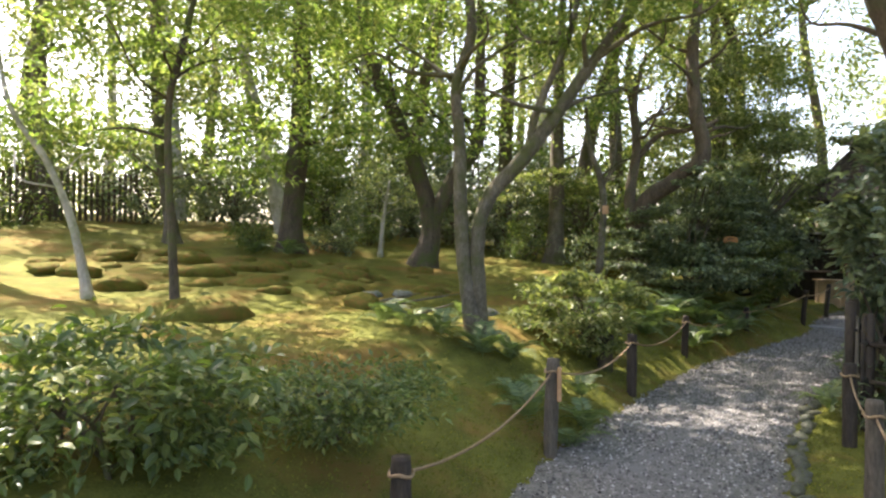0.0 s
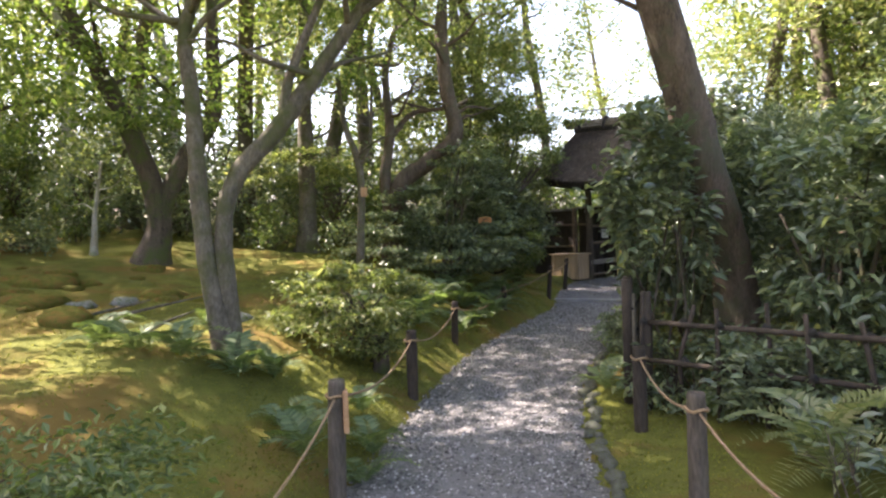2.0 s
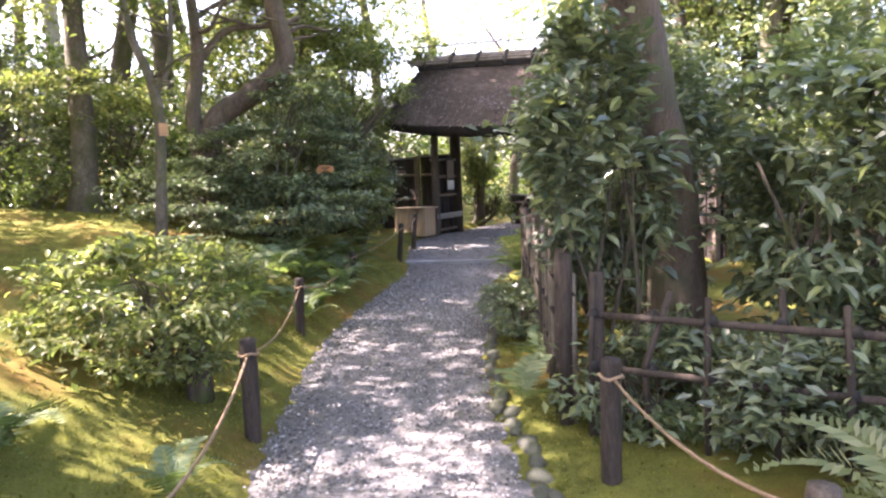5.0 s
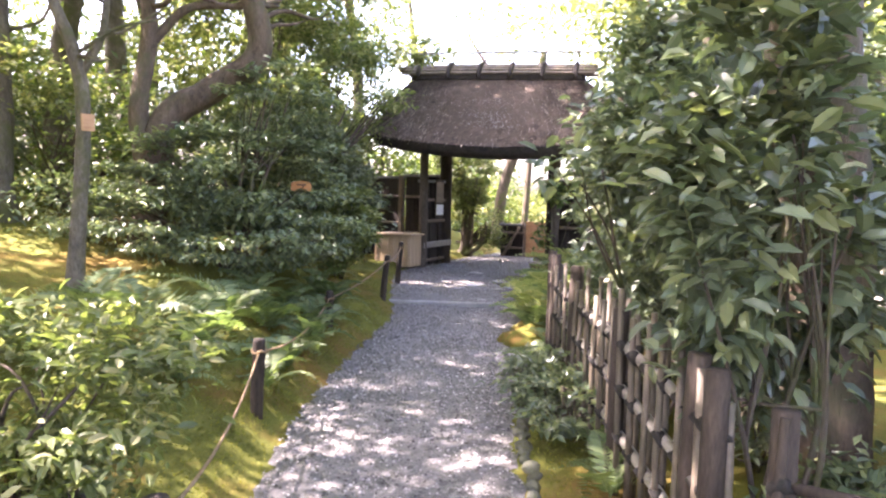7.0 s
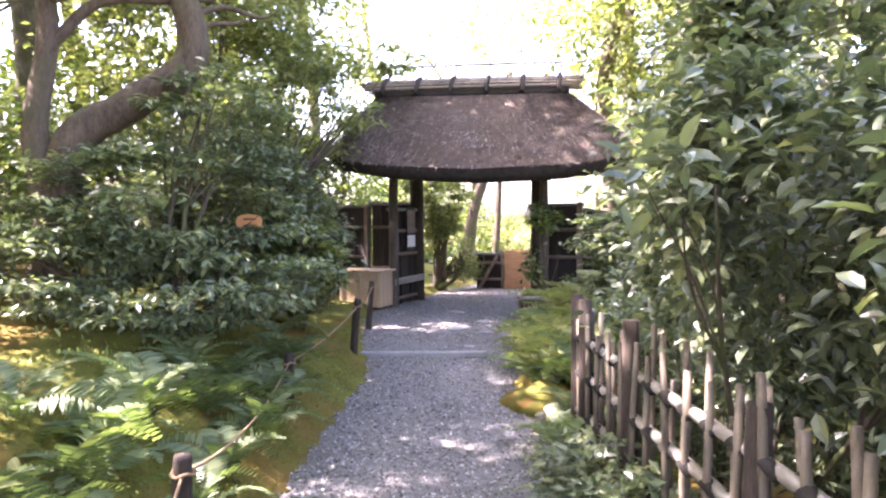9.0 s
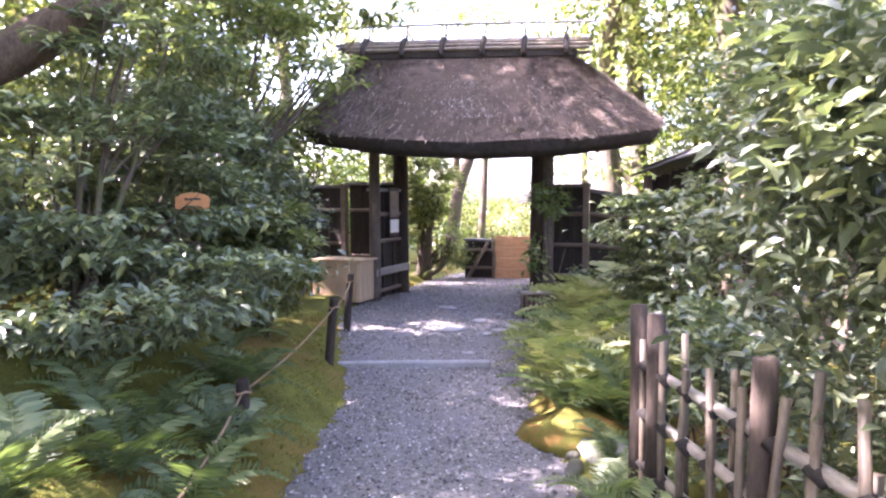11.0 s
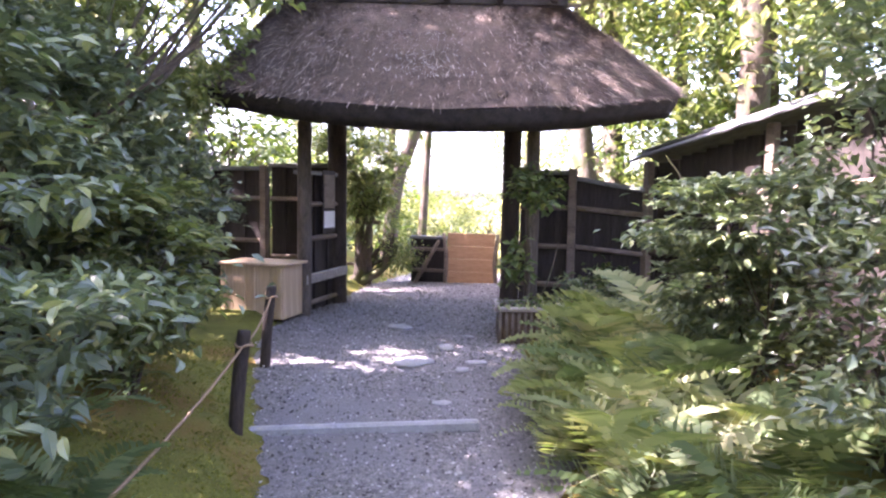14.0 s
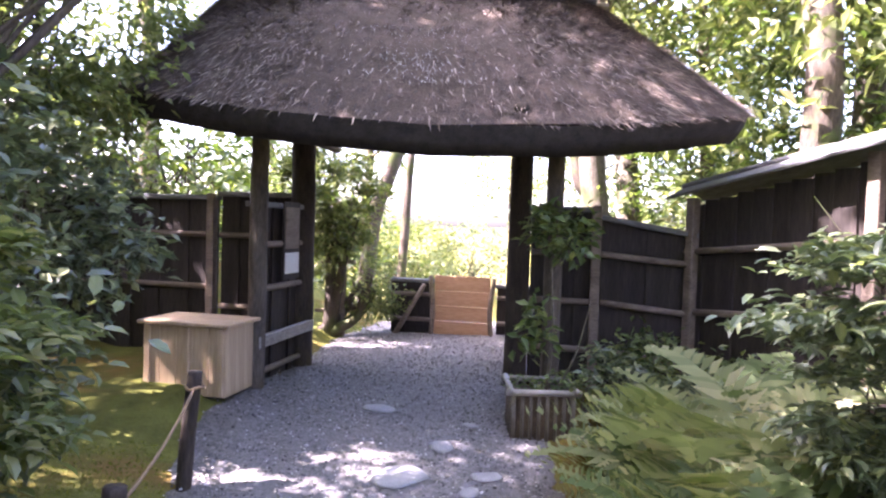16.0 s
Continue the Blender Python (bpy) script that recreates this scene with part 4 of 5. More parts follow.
tree("stout grey trunk standing among shrubs",
     [[(0.57, 11.39, 1.05, 0.19), (0.6, 11.39, 1.7, 0.16), (0.63, 11.39, 2.4, 0.15), (0.65, 11.4, 4.0, 0.12), (0.75, 11.5, 6.8, 0.06)]], M_BARK_GREY,
     [dict(n=2600, c=(0.4, 11.5, 2.7), r=(1.3, 1.0, 0.4), s=0.09, lumps=22, spread=0.18, flat=0.5), dict(n=2000, c=(0.6, 11.4, 4.6), r=(1.6, 1.5, 1.0), s=0.11, lumps=22, spread=0.18)], M_WOODLEAF, 10, 3, 0.8)
tree("small pale-stemmed shrub tree at the back",
     [[(-2.78, 10.69, 1.2, 0.05), (-2.72, 10.7, 2.0, 0.035), (-2.6, 10.73, 2.8, 0.02)]], M_BARK_PALE,
     [dict(n=700, c=(-2.6, 10.7, 2.8), r=(0.8, 0.7, 0.6), s=0.07, lumps=14, spread=0.2)], M_WOODLEAF, 11, 5, 0.6, twig_r=0.012)
tree("big leaning tree with smooth brown trunk behind the bamboo fence",
     [[(4.28, 4.44, 0.0, 0.21), (4.22, 4.44, 0.9, 0.19), (4.04, 4.39, 1.5, 0.185), (3.86, 4.37, 2.0, 0.185), (3.7, 4.33, 2.5, 0.18), (3.45, 4.26, 3.2, 0.17), (3.1, 4.2, 4.1, 0.15), (2.6, 4.1, 5.6, 0.11)]],
     M_BARK_BROWN, [dict(n=5200, c=(1.9, 3.6, 6.3), r=(3.2, 3.2, 1.3), s=0.13, lumps=40, spread=0.14, flat=0.5)], M_WOODLEAF, 12, 3, 1.5, 1.35)

# ---- shrubs ----
def shrub(name, label, x, y, clouds, leaf, seed, stems=5, stem_r=0.02, bark=M_BARK_DARK, base=None):
    z = gz(x, y) if base is None else base
    t = thing(name, x, y, z, label=label, category="shrub")
    rg = np.random.RandomState(seed)
    lines = []
    for c in clouds:
        for _ in range(max(1, stems // len(clouds))):
            b = np.array([rg.normal(0, 0.08), rg.normal(0, 0.08), -0.05])
            e = np.array(c["c"]) + rg.normal(0, 0.3, 3) * np.array(c["r"]) * np.array([1, 1, 0.6])
            mid = (b + e) / 2 + rg.normal(0, 0.08, 3)
            lines.append(smooth_line([(*b, stem_r), (*mid, stem_r * 0.75), (*e, stem_r * 0.3)], 5))
            for _ in range(3):
                e2 = np.array(c["c"]) + rg.normal(0, 0.35, 3) * np.array(c["r"])
                lines.append(smooth_line([(*mid, stem_r * 0.5), (*((mid + e2) / 2 + rg.normal(0, 0.05, 3)), stem_r * 0.35), (*e2, stem_r * 0.12)], 4))
    part("branchwork", tubes("branchwork", lines, bark, 6, 0.05, seed), bark, t)["kind"] = "stuff"
    part("foliage", leaves_mesh("foliage", clouds, leaf, seed), leaf, t)
    return t


shrub("azalea", "rounded green azalea bush on the moss beside the path", 0.85, 5.6, [dict(n=5200, c=(0, 0, 0.55), r=(0.78, 0.7, 0.34), s=0.065, lumps=44, spread=0.13, flat=0.6, oval=True), dict(n=1300, c=(0.15, -0.35, 0.25), r=(0.5, 0.35, 0.22), s=0.06, lumps=14)], M_WOODLEAF, 21, 8)
shrub("azalea", "low loose azalea sprawling in front of the lawn", -0.75, 1.7, [dict(n=3400, c=(0, 0, 0.27), r=(0.6, 0.5, 0.24), s=0.05, lumps=24, spread=0.2)], M_SHRUB, 22, 6, 0.012)
shrub("glossy_shrub", "bright green broad-leaved shrub close to the path", -1.45, 0.7, [dict(n=3600, c=(0, 0, 0.28), r=(0.75, 0.6, 0.32), s=0.065, w=0.5, lumps=34, spread=0.16, oval=True)], M_SHRUB, 23, 6, 0.014)
shrub("evergreen_shrub", "large dark evergreen shrub with layered sprays beside the path", 2.75, 9.75,
      [dict(n=8800, c=(0.05, 0.15, 0.95), r=(1.1, 0.9, 0.75), s=0.085, lumps=70, spread=0.13, flat=0.45, tilt=0.35, oval=True),
       dict(n=3600, c=(0.75, 1.1, 1.0), r=(0.8, 0.65, 0.85), s=0.085, lumps=44, spread=0.14, flat=0.45, tilt=0.35, oval=True),
       dict(n=3400, c=(-0.95, -0.2, 0.6), r=(0.7, 0.6, 0.45), s=0.07, lumps=26, spread=0.14, flat=0.45, tilt=0.35, oval=True),
       dict(n=4600, c=(0.3, -0.4, 0.33), r=(1.2, 0.8, 0.33), s=0.07, lumps=46, spread=0.14, flat=0.5, oval=True),
       dict(n=1300, c=(0.55, 0.1, 1.85), r=(0.6, 0.6, 0.4), s=0.085, lumps=20, spread=0.16, flat=0.45, tilt=0.35, oval=True)], M_DARKLEAF, 24, 15, 0.025)
shrub("broadleaf_shrub", "tall grey-green broad-leaved shrub near the gate", 4.0, 11.75, [dict(n=6500, c=(0, 0, 1.2), r=(1.0, 0.9, 1.1), s=0.10, w=0.5, lumps=60, spread=0.13, flat=0.6, oval=True), dict(n=1600, c=(0.5, -0.45, 0.4), r=(0.5, 0.4, 0.35), s=0.10, w=0.5, lumps=20, oval=True)], M_CAMELLIA, 25, 10, 0.03)
shrub("broadleaf_shrub", "grey-green shrub leaning over the fence by the gate", 5.3, 13.3, [dict(n=4200, c=(0, 0, 1.3), r=(0.75, 0.7, 0.95), s=0.10, w=0.5, lumps=36, spread=0.16)], M_CAMELLIA, 26, 8, 0.025)
shrub("light_tree", "tall light-leaved shrub tree overhanging the path", 3.4, 11.9, [dict(n=9000, c=(0.2, 0.2, 2.7), r=(1.5, 1.2, 1.3), s=0.10, lumps=80, spread=0.13, flat=0.6), dict(n=4600, c=(0.3, 0.4, 4.7), r=(1.5, 1.3, 1.5), s=0.11, lumps=70, spread=0.13, flat=0.6), dict(n=900, c=(1.5, -0.4, 2.6), r=(0.7, 0.5, 0.3), s=0.1, lumps=14, flat=0.5), dict(n=200, c=(1.6, -1.1, 1.95), r=(0.42, 0.3, 0.14), s=0.1, lumps=12, flat=0.5, oval=True), dict(n=220, c=(2.3, -0.7, 2.75), r=(0.5, 0.3, 0.16), s=0.1, lumps=12, flat=0.5, oval=True)], M_WOODLEAF, 27, 6, 0.025)
shrub("camellia", "glossy camellia bush leaning over the bamboo fence", 4.7, 5.75, [dict(n=11000, c=(0.05, 0, 1.85), r=(0.75, 0.85, 1.2), s=0.088, w=0.48, lumps=56, spread=0.14, oval=True), dict(n=110, c=(-1.1, -0.35, 1.75), r=(0.4, 0.25, 0.16), s=0.11, lumps=10, w=0.42, oval=True), dict(n=2600, c=(-0.35, -0.95, 1.7), r=(0.5, 0.5, 0.75), s=0.1, w=0.48, lumps=24, oval=True)], M_CAMELLIA, 28, 3, 0.018)
shrub("camellia", "glossy camellia shoots round the leaning trunk", 3.3, 4.15, [dict(n=2300, c=(0.05, 0.1, 1.6), r=(0.42, 0.42, 0.8), s=0.11, w=0.5, lumps=18, spread=0.18, oval=True)], M_CAMELLIA, 29, 5, 0.015)
hedge_spots = [(4.45, 3.35), (5.3, 2.3), (6.1, 1.1), (6.9, -0.2), (5.6, 4.0), (6.6, 2.8)]
for k, (x, y) in enumerate(hedge_spots):
    shrub("hedge_bush", "tall dark evergreen hedge bush with glossy leaves", x, y, [dict(n=5200, c=(0, 0, 1.5), r=(0.85, 0.85, 0.95), s=0.11, w=0.46, lumps=50, spread=0.13, flat=0.7, oval=True), dict(n=900, c=(0, 0, 0.5), r=(0.6, 0.6, 0.4), s=0.09, lumps=14)], M_CAMELLIA if k % 2 else M_DARKLEAF, 40 + k, 8, 0.03, M_BARK_DARK)
shrub("layered_shrub", "pale-leaved shrub with level sprays above the ferns", 7.25, 8.7, [dict(n=4200, c=(0, 0, 1.4), r=(0.8, 0.7, 0.33), s=0.075, lumps=50, spread=0.15, flat=0.35, tilt=0.3, oval=True), dict(n=3200, c=(0.25, 0.2, 0.95), r=(0.65, 0.55, 0.3), s=0.07, lumps=40, spread=0.15, flat=0.4, tilt=0.3, oval=True), dict(n=700, c=(0.3, -0.1, 0.5), r=(0.5, 0.4, 0.3), s=0.07, lumps=16, spread=0.15, oval=True)], M_DARKLEAF, 50, 7, 0.012)
shrub("grey_shrub", "tall grey-green shrub over the bamboo fence", 6.9, 7.1, [dict(n=5000, c=(0.1, 0, 2.1), r=(0.85, 0.9, 1.1), s=0.085, lumps=50, spread=0.15), dict(n=1500, c=(-0.1, 0.6, 1.1), r=(0.6, 0.6, 0.5), s=0.08, lumps=20)], M_CAMELLIA, 51, 4, 0.02)
shrub("beyond_shrub", "bright leafy bush just outside the gate", 9.4, 15.7, [dict(n=5600, c=(0, 0, 1.75), r=(0.75, 0.7, 0.95), s=0.1, lumps=46, spread=0.14, flat=0.6, oval=True), dict(n=1100, c=(0.6, -0.25, 0.6), r=(0.45, 0.4, 0.45), s=0.08, lumps=14)], M_WOODLEAF, 52, 6, 0.08)
shrub("light_tree", "light-leaved tree standing behind the fence by the gate", 5.5, 14.1, [dict(n=5200, c=(0.1, -0.4, 2.9), r=(0.95, 0.85, 1.1), s=0.1, lumps=60, spread=0.14, flat=0.7), dict(n=4200, c=(-0.2, 0.2, 4.8), r=(1.2, 1.1, 1.3), s=0.11, lumps=56, spread=0.14, flat=0.6)], M_WOODLEAF, 55, 5, 0.03)
shrub("fresh_shrub", "fresh green shrub at the edge of the path", 4.42, 10.85, [dict(n=3400, c=(0, 0, 0.75), r=(0.48, 0.45, 0.58), s=0.075, w=0.5, lumps=34, spread=0.15, flat=0.5, tilt=0.35, oval=True)], M_WOODLEAF, 53, 4, 0.012)
shrub("grey_shrub", "loose pale-leaved shrub in front of the plank fence", 7.5, 7.95, [dict(n=6200, c=(0.1, -0.1, 2.1), r=(0.95, 0.85, 1.3), s=0.09, lumps=70, spread=0.13, flat=0.6), dict(n=1200, c=(-0.1, 0.1, 0.7), r=(0.7, 0.6, 0.5), s=0.08, lumps=20)], M_DARKLEAF, 54, 4, 0.02)
for k, (x, y, r) in enumerate([(8.75, 10.95, 0.3), (9.1, 10.75, 0.35), (8.6, 10.5, 0.3), (9.3, 10.2, 0.35), (8.9, 9.9, 0.3)]):
    shrub("wall_shrub", "dark low plant at the foot of the plank fence", x, y, [dict(n=700, c=(0, 0, r), r=(r, r, r * 0.9), s=0.08, lumps=14)], (M_DARKLEAF, M_SHRUB)[k % 2], 170 + k, 3, 0.01)
for k, (x, y, h) in enumerate([(5.3, 6.9, 0.65), (5.0, 6.2, 0.5), (5.75, 7.35, 0.75), (4.55, 5.0, 0.45), (5.9, 6.5, 0.6), (4.9, 5.5, 0.5), (5.5, 5.7, 0.5), (4.3, 6.45, 0.26), (4.0, 5.95, 0.24)]):
    shrub("fence_shrub", "dark twiggy shrub pressing through the bamboo fence", x, y, [dict(n=1100, c=(0, 0, h), r=(0.42, 0.42, h * 0.8), s=0.075, lumps=30, spread=0.15, flat=0.6)], (M_DARKLEAF, M_CAMELLIA)[k % 2], 230 + k, 6, 0.012)
shrub("sprig_shrub", "small pale-leaved seedling beside the rope post", 2.95, 1.95, [dict(n=70, c=(0, 0, 0.32), r=(0.22, 0.2, 0.2), s=0.1, w=0.42, lumps=12, spread=0.2, oval=True)], M_CAMELLIA, 240, 5, 0.006)
for k, (x, y) in enumerate([(3.2, 3.85), (3.45, 3.2), (3.75, 2.9), (4.05, 2.3), (4.4, 1.75), (4.75, 1.2), (3.95, 3.3), (5.0, 0.6), (3.7, 3.9)]):
    shrub("undergrowth", "dark low undergrowth along the bamboo fence", x, y, [dict(n=900, c=(0, 0, 0.3), r=(0.35, 0.32, 0.28), s=0.085, lumps=16)], (M_DARKLEAF, M_CAMELLIA)[k % 2], 130 + k, 4, 0.012)
# shrubs at the back of the lawn
rg = np.random.RandomState(61)
for k, (x, y, r) in enumerate([(-0.3, 12.6, 1.1), (1.3, 12.4, 1.2), (-1.8, 13.2, 1.2), (-3.4, 13.0, 1.1), (-5.2, 14.4, 1.3), (-7.2, 13.6, 1.2), (-9.0, 12.6, 1.3), (-10.5, 10.5, 1.4), (-11.5, 8.0, 1.3), (2.8, 13.6, 1.4), (-6.0, 16.0, 1.5), (0.0, 15.0, 1.5), (3.6, 15.6, 1.6)]):
    shrub("back_shrub", "dark shrub at the far edge of the moss lawn", x, y, [dict(n=2600, c=(0, 0, r * 0.75), r=(r, r, r * 0.8), s=0.12, lumps=34, spread=0.17)], (M_DARKLEAF, M_SHRUB, M_CAMELLIA)[k % 3], 62 + k, 5, 0.03, M_BARK_DARK)
for k, (x, y, r) in enumerate([(-1.15, 12.0, 0.45), (-3.3, 11.7, 0.5), (-3.6, 10.4, 0.4), (0.0, 11.2, 0.5), (1.35, 10.3, 0.55), (-5.1, 10.0, 0.4)]):
    shrub("low_shrub", "low dark shrub on the moss", x, y, [dict(n=1100, c=(0, 0, r * 0.7), r=(r, r, r * 0.7), s=0.075, lumps=18)], (M_DARKLEAF, M_SHRUB)[k % 2], 90 + k, 4, 0.012)

# dense evergreens behind the long plank fence
for k, (x, y, h) in enumerate([(11.4, 8.4, 5.6), (12.0, 10.4, 6.2), (11.2, 6.4, 5.2), (13.2, 12.2, 6.4)]):
    tree("dense evergreen tree standing behind the plank fence", [[(x, y, 0, 0.13), (x + 0.1, y, h * 0.4, 0.1), (x - 0.1, y + 0.1, h * 0.8, 0.06), (x, y, h, 0.03)]], M_BARK_GREY,
         [dict(n=4200, c=(x, y, h * 0.68), r=(1.5, 1.5, h * 0.33), s=0.13, lumps=70, spread=0.12, flat=0.6, shell=0.35), dict(n=1500, c=(x - 0.4, y, h * 0.35), r=(1.2, 1.2, 0.8), s=0.12, lumps=26, spread=0.14, flat=0.6)], (M_DARKLEAF, M_SHRUB)[k % 2], 180 + k, 6, 1.1)

# tall trees added for their out-of-view crowns, which shade path, verge and roof
for k, (x, y, cx, cy, cz, n) in enumerate([(-3.2, 15.2, -0.4, 9.6, 8.6, 2300), (1.2, 14.6, 3.4, 10.2, 9.0, 1900), (6.8, -4.2, 2.6, -0.2, 8.6, 3200), (-3.4, -6.2, 0.6, -3.6, 8.6, 3200), (-8.6, 4.4, -3.6, 5.0, 9.0, 4600), (2.2, 15.4, 1.6, 12.6, 8.8, 900), (5.0, 16.5, 4.4, 15.4, 9.0, 4600), (-0.6, 14.2, 0.4, 6.0, 8.2, 1700)]):
    tree("added tall shade tree, its spreading crown out of view above the garden", [[(x, y, 1.0, 0.2), (x + (cx - x) * 0.1, y + (cy - y) * 0.1, 4, 0.16), (x + (cx - x) * 0.5, y + (cy - y) * 0.5, 7, 0.12), (cx, cy, cz + 0.6, 0.05)]], M_BARK_GREY,
         [dict(n=n, c=(cx, cy, cz), r=(3.4, 3.2, 0.9), s=0.28, w=0.5, lumps=46, spread=0.2 if n > 4000 else 0.11, shell=0.1, tilt=0.3)], M_MAPLE, 140 + k + (k > 4), 4, 2.0)
# one more unseen crown, added to keep the near path in shade
tree("added tall shade tree, its dense crown out of view beside the lawn", [[(-9.4, 6.4, 1.0, 0.2), (-9.0, 6.4, 4, 0.16), (-7.0, 6.2, 7, 0.12), (-4.7, 6.0, 9.6, 0.05)]], M_BARK_GREY,
     [dict(n=5400, c=(-4.7, 6.0, 9.3), r=(2.7, 2.2, 0.8), s=0.28, w=0.5, lumps=46, spread=0.24, shell=0.1, tilt=0.3)], M_MAPLE, 150, 4, 2.0)

# ---- woodland round the garden ----
thickets = []
for k in range(3):
    t = shrub("thicket", "dense mixed undergrowth at the edge of the woods", 18 + 3 * k, 26, [dict(n=3600, c=(0, 0, 1.5), r=(1.9, 1.9, 1.5), s=0.17, lumps=60, spread=0.15)], (M_SHRUB, M_WOODLEAF, M_DARKLEAF)[k], 160 + k, 6, 0.04)
    t["group"] = "thickets"
    thickets.append(t)
rg = np.random.RandomState(78)
ring = [(-15, 4), (-15.5, 7), (-15, 10.5), (-14, 13.5), (-12.5, 16), (-10, 17.5), (-7, 17.8), (-4.5, 17), (-2, 16.2), (1.5, 17), (4.2, 18), (-16, 0), (-16, -4), (-12, 19), (-6, 20), (0, 21), (7, 20), (12.5, 22.5), (14, 23.5), (17.5, 23.5), (12.2, 8), (13, 5), (12, 2.5), (14.5, 11.5), (10.5, 5.5), (11.5, -1), (15.5, 14), (10.8, 23), (9.5, -4), (17, 11), (8.6, 18.8), (20, 14), (12.9, 9.6), (12.2, 7.0), (13.4, 11.6)]
for k, (x, y) in enumerate(ring):
    copy_thing(thickets[k % 3], pose(x, y, gz(x, y) - 0.1, 0, 0, rg.uniform(0, 360)) @ Matrix.Scale(rg.uniform(0.8, 1.25) * (1.2 if x > 10 and y > 20 else 1.0 if x > 6 else 1.1), 4))
# ---- trees of the wood ----
wood_kinds = []
for k in range(5):
    rg = np.random.RandomState(200 + k)
    h = rg.uniform(9, 13)
    t = thing("woodland_tree", 0, 0, -60, label="tall woodland tree with thin pale trunk and airy crown", category="tree", group="woodland trees")
    l = smooth_line([(0, 0, -0.3, 0.2), (rg.normal(0, 0.2), rg.normal(0, 0.2), h * 0.3, 0.16), (rg.normal(0, 0.5), rg.normal(0, 0.5), h * 0.65, 0.12), (rg.normal(0, 0.7), rg.normal(0, 0.7), h, 0.05)], 8)
    bark = (M_BARK_PALE, M_BARK_GREY, M_BARK_DARK)[k % 3]
    part("trunk", tubes("trunk", [l], bark, 9, 0.06, k), bark, t)
    part("branchwork", tubes("branchwork", branchy(l, rg, 14, 2.2, 0.05), bark, 5), bark, t)["kind"] = "stuff"
    part("crown", leaves_mesh("crown", [dict(n=4200, c=(0, 0, h * 0.62), r=(2.4, 2.4, h * 0.36), s=0.19, lumps=60, spread=0.12, flat=0.8, shell=0.35)], M_WOODLEAF, 210 + k), M_WOODLEAF, t)
    wood_kinds.append(t)
rg = np.random.RandomState(77)
# those at negative y are unseen, added to block sky light from behind
spots = [(-13, 3), (-12.5, 6.5), (-14.5, 9.5), (-11.5, 12), (-13, 15), (-9.5, 15.5), (-10.5, 19), (-7.5, 18.2), (-5, 17.2), (-4, 20.5), (-2, 17.5), (0.2, 19.5), (3.2, 22), (6, 22.5), (-17, 12), (-15, 19), (-8.5, 23), (-1, 24), (13.2, 8.8), (14.5, 6.2), (15.5, 10.5), (17, 3), (11.6, 10.0), (11.0, 8.7), (11.9, 13.0), (11.2, 7.4), (12.9, 12.4), (-12, -1), (-9, -4.5), (5, -9), (-4, -10), (10, -6), (5.6, 17.2), (8.8, 21.2), (12.4, 9.6)]
for k, (x, y) in enumerate(spots):
    src = wood_kinds[(k * 3) % 5] if k % 2 else wood_kinds[k % 5]
    copy_thing(src, pose(x + rg.normal(0, 0.4), y + rg.normal(0, 0.4), gz(x, y), 0, 0, rg.uniform(0, 360)))
for k, t in enumerate(wood_kinds):
    x, y = [(21, 19), (24, 24), (19, 27), (27, 18), (15, 27)][k]
    t.matrix_basis = pose(x, y, gz(x, y))
for label, limb in (("bent dark tree leaning outside the gate", [(13.4, 19.9, -0.6, 0.2), (13.6, 19.75, 1.8, 0.17), (13.95, 19.47, 3.2, 0.15), (14.6, 19.2, 6, 0.1)]),
                    ("thin dark tree outside the gate", [(14.7, 20.12, -0.7, 0.12), (14.83, 20.03, 2.4, 0.1), (14.8, 19.9, 3.4, 0.09), (15.2, 20, 6, 0.05)]),
                    ("curved dark tree behind the plank fence", [(14.9, 14.0, -0.6, 0.2), (14.4, 14.45, 2.0, 0.17), (14.12, 14.8, 2.6, 0.15), (14.0, 14.95, 4.5, 0.12)])):
    tree(label, [limb], M_BARK_DARK, [dict(n=1800, c=(limb[-1][0], limb[-1][1], 7.5), r=(2, 2, 1.4), s=0.15, lumps=24)], M_WOODLEAF, int(limb[0][0] * 10), 3, 1.0)

# ---- things seen through the gate ----
panel = thing("board_gate", 0, 0, 0, m=gate_pose(0.07, 2.6, 0.12), label="low orange cedar board gate outside the entrance", category="gate")
for k in range(4):
    part("board", block(0.78, 0.03, 0.205, 0.006), M_CEDAR, panel, m=pose(0, 0, 0.02 + 0.21 * k))
for x in (-0.4, 0.4):
    part("gate_stile", tubes("gate_stile", [smooth_line([(x * 1.08, -0.03, -0.1, 0.03), (x * 1.0, -0.05, 0.4, 0.035), (x * 1.12, -0.03, 0.85, 0.03)], 4)], M_RAIL, 8, 0.05), M_RAIL, panel)
low_wall = plank_wall("wall_outside", gate_pose(-0.95, 2.65), 0.6, (0.98, 0.98), "low brown plank wall outside the gate", rails=(0.35, 0.7))
part("brace_pole", tubes("brace_pole", [smooth_line([(0.05, -0.15, 0.05, 0.035), (0.22, -0.14, 0.35, 0.035), (0.5, -0.12, 0.85, 0.03)], 5)], M_RAIL, 8, 0.05), M_RAIL, low_wall)
plank_wall("wall_outside_right", gate_pose(0.55, 2.68), 2.2, (0.95, 0.95), "low brown plank wall beyond the gate", rails=(0.35, 0.7))
stand = thing("wooden_stand", 0, 0, 0, m=gate_pose(-1.6, 2.2, 0.12), label="weathered wooden post stand with a cross bar", category="stand")
part("upright", block(0.07, 0.07, 0.98, 0.008), M_RAIL, stand, m=pose(0.08, 0, 0))
part("cross_bar", block(0.5, 0.06, 0.06, 0.008), M_RAIL, stand, m=pose(0, 0, 0.98))
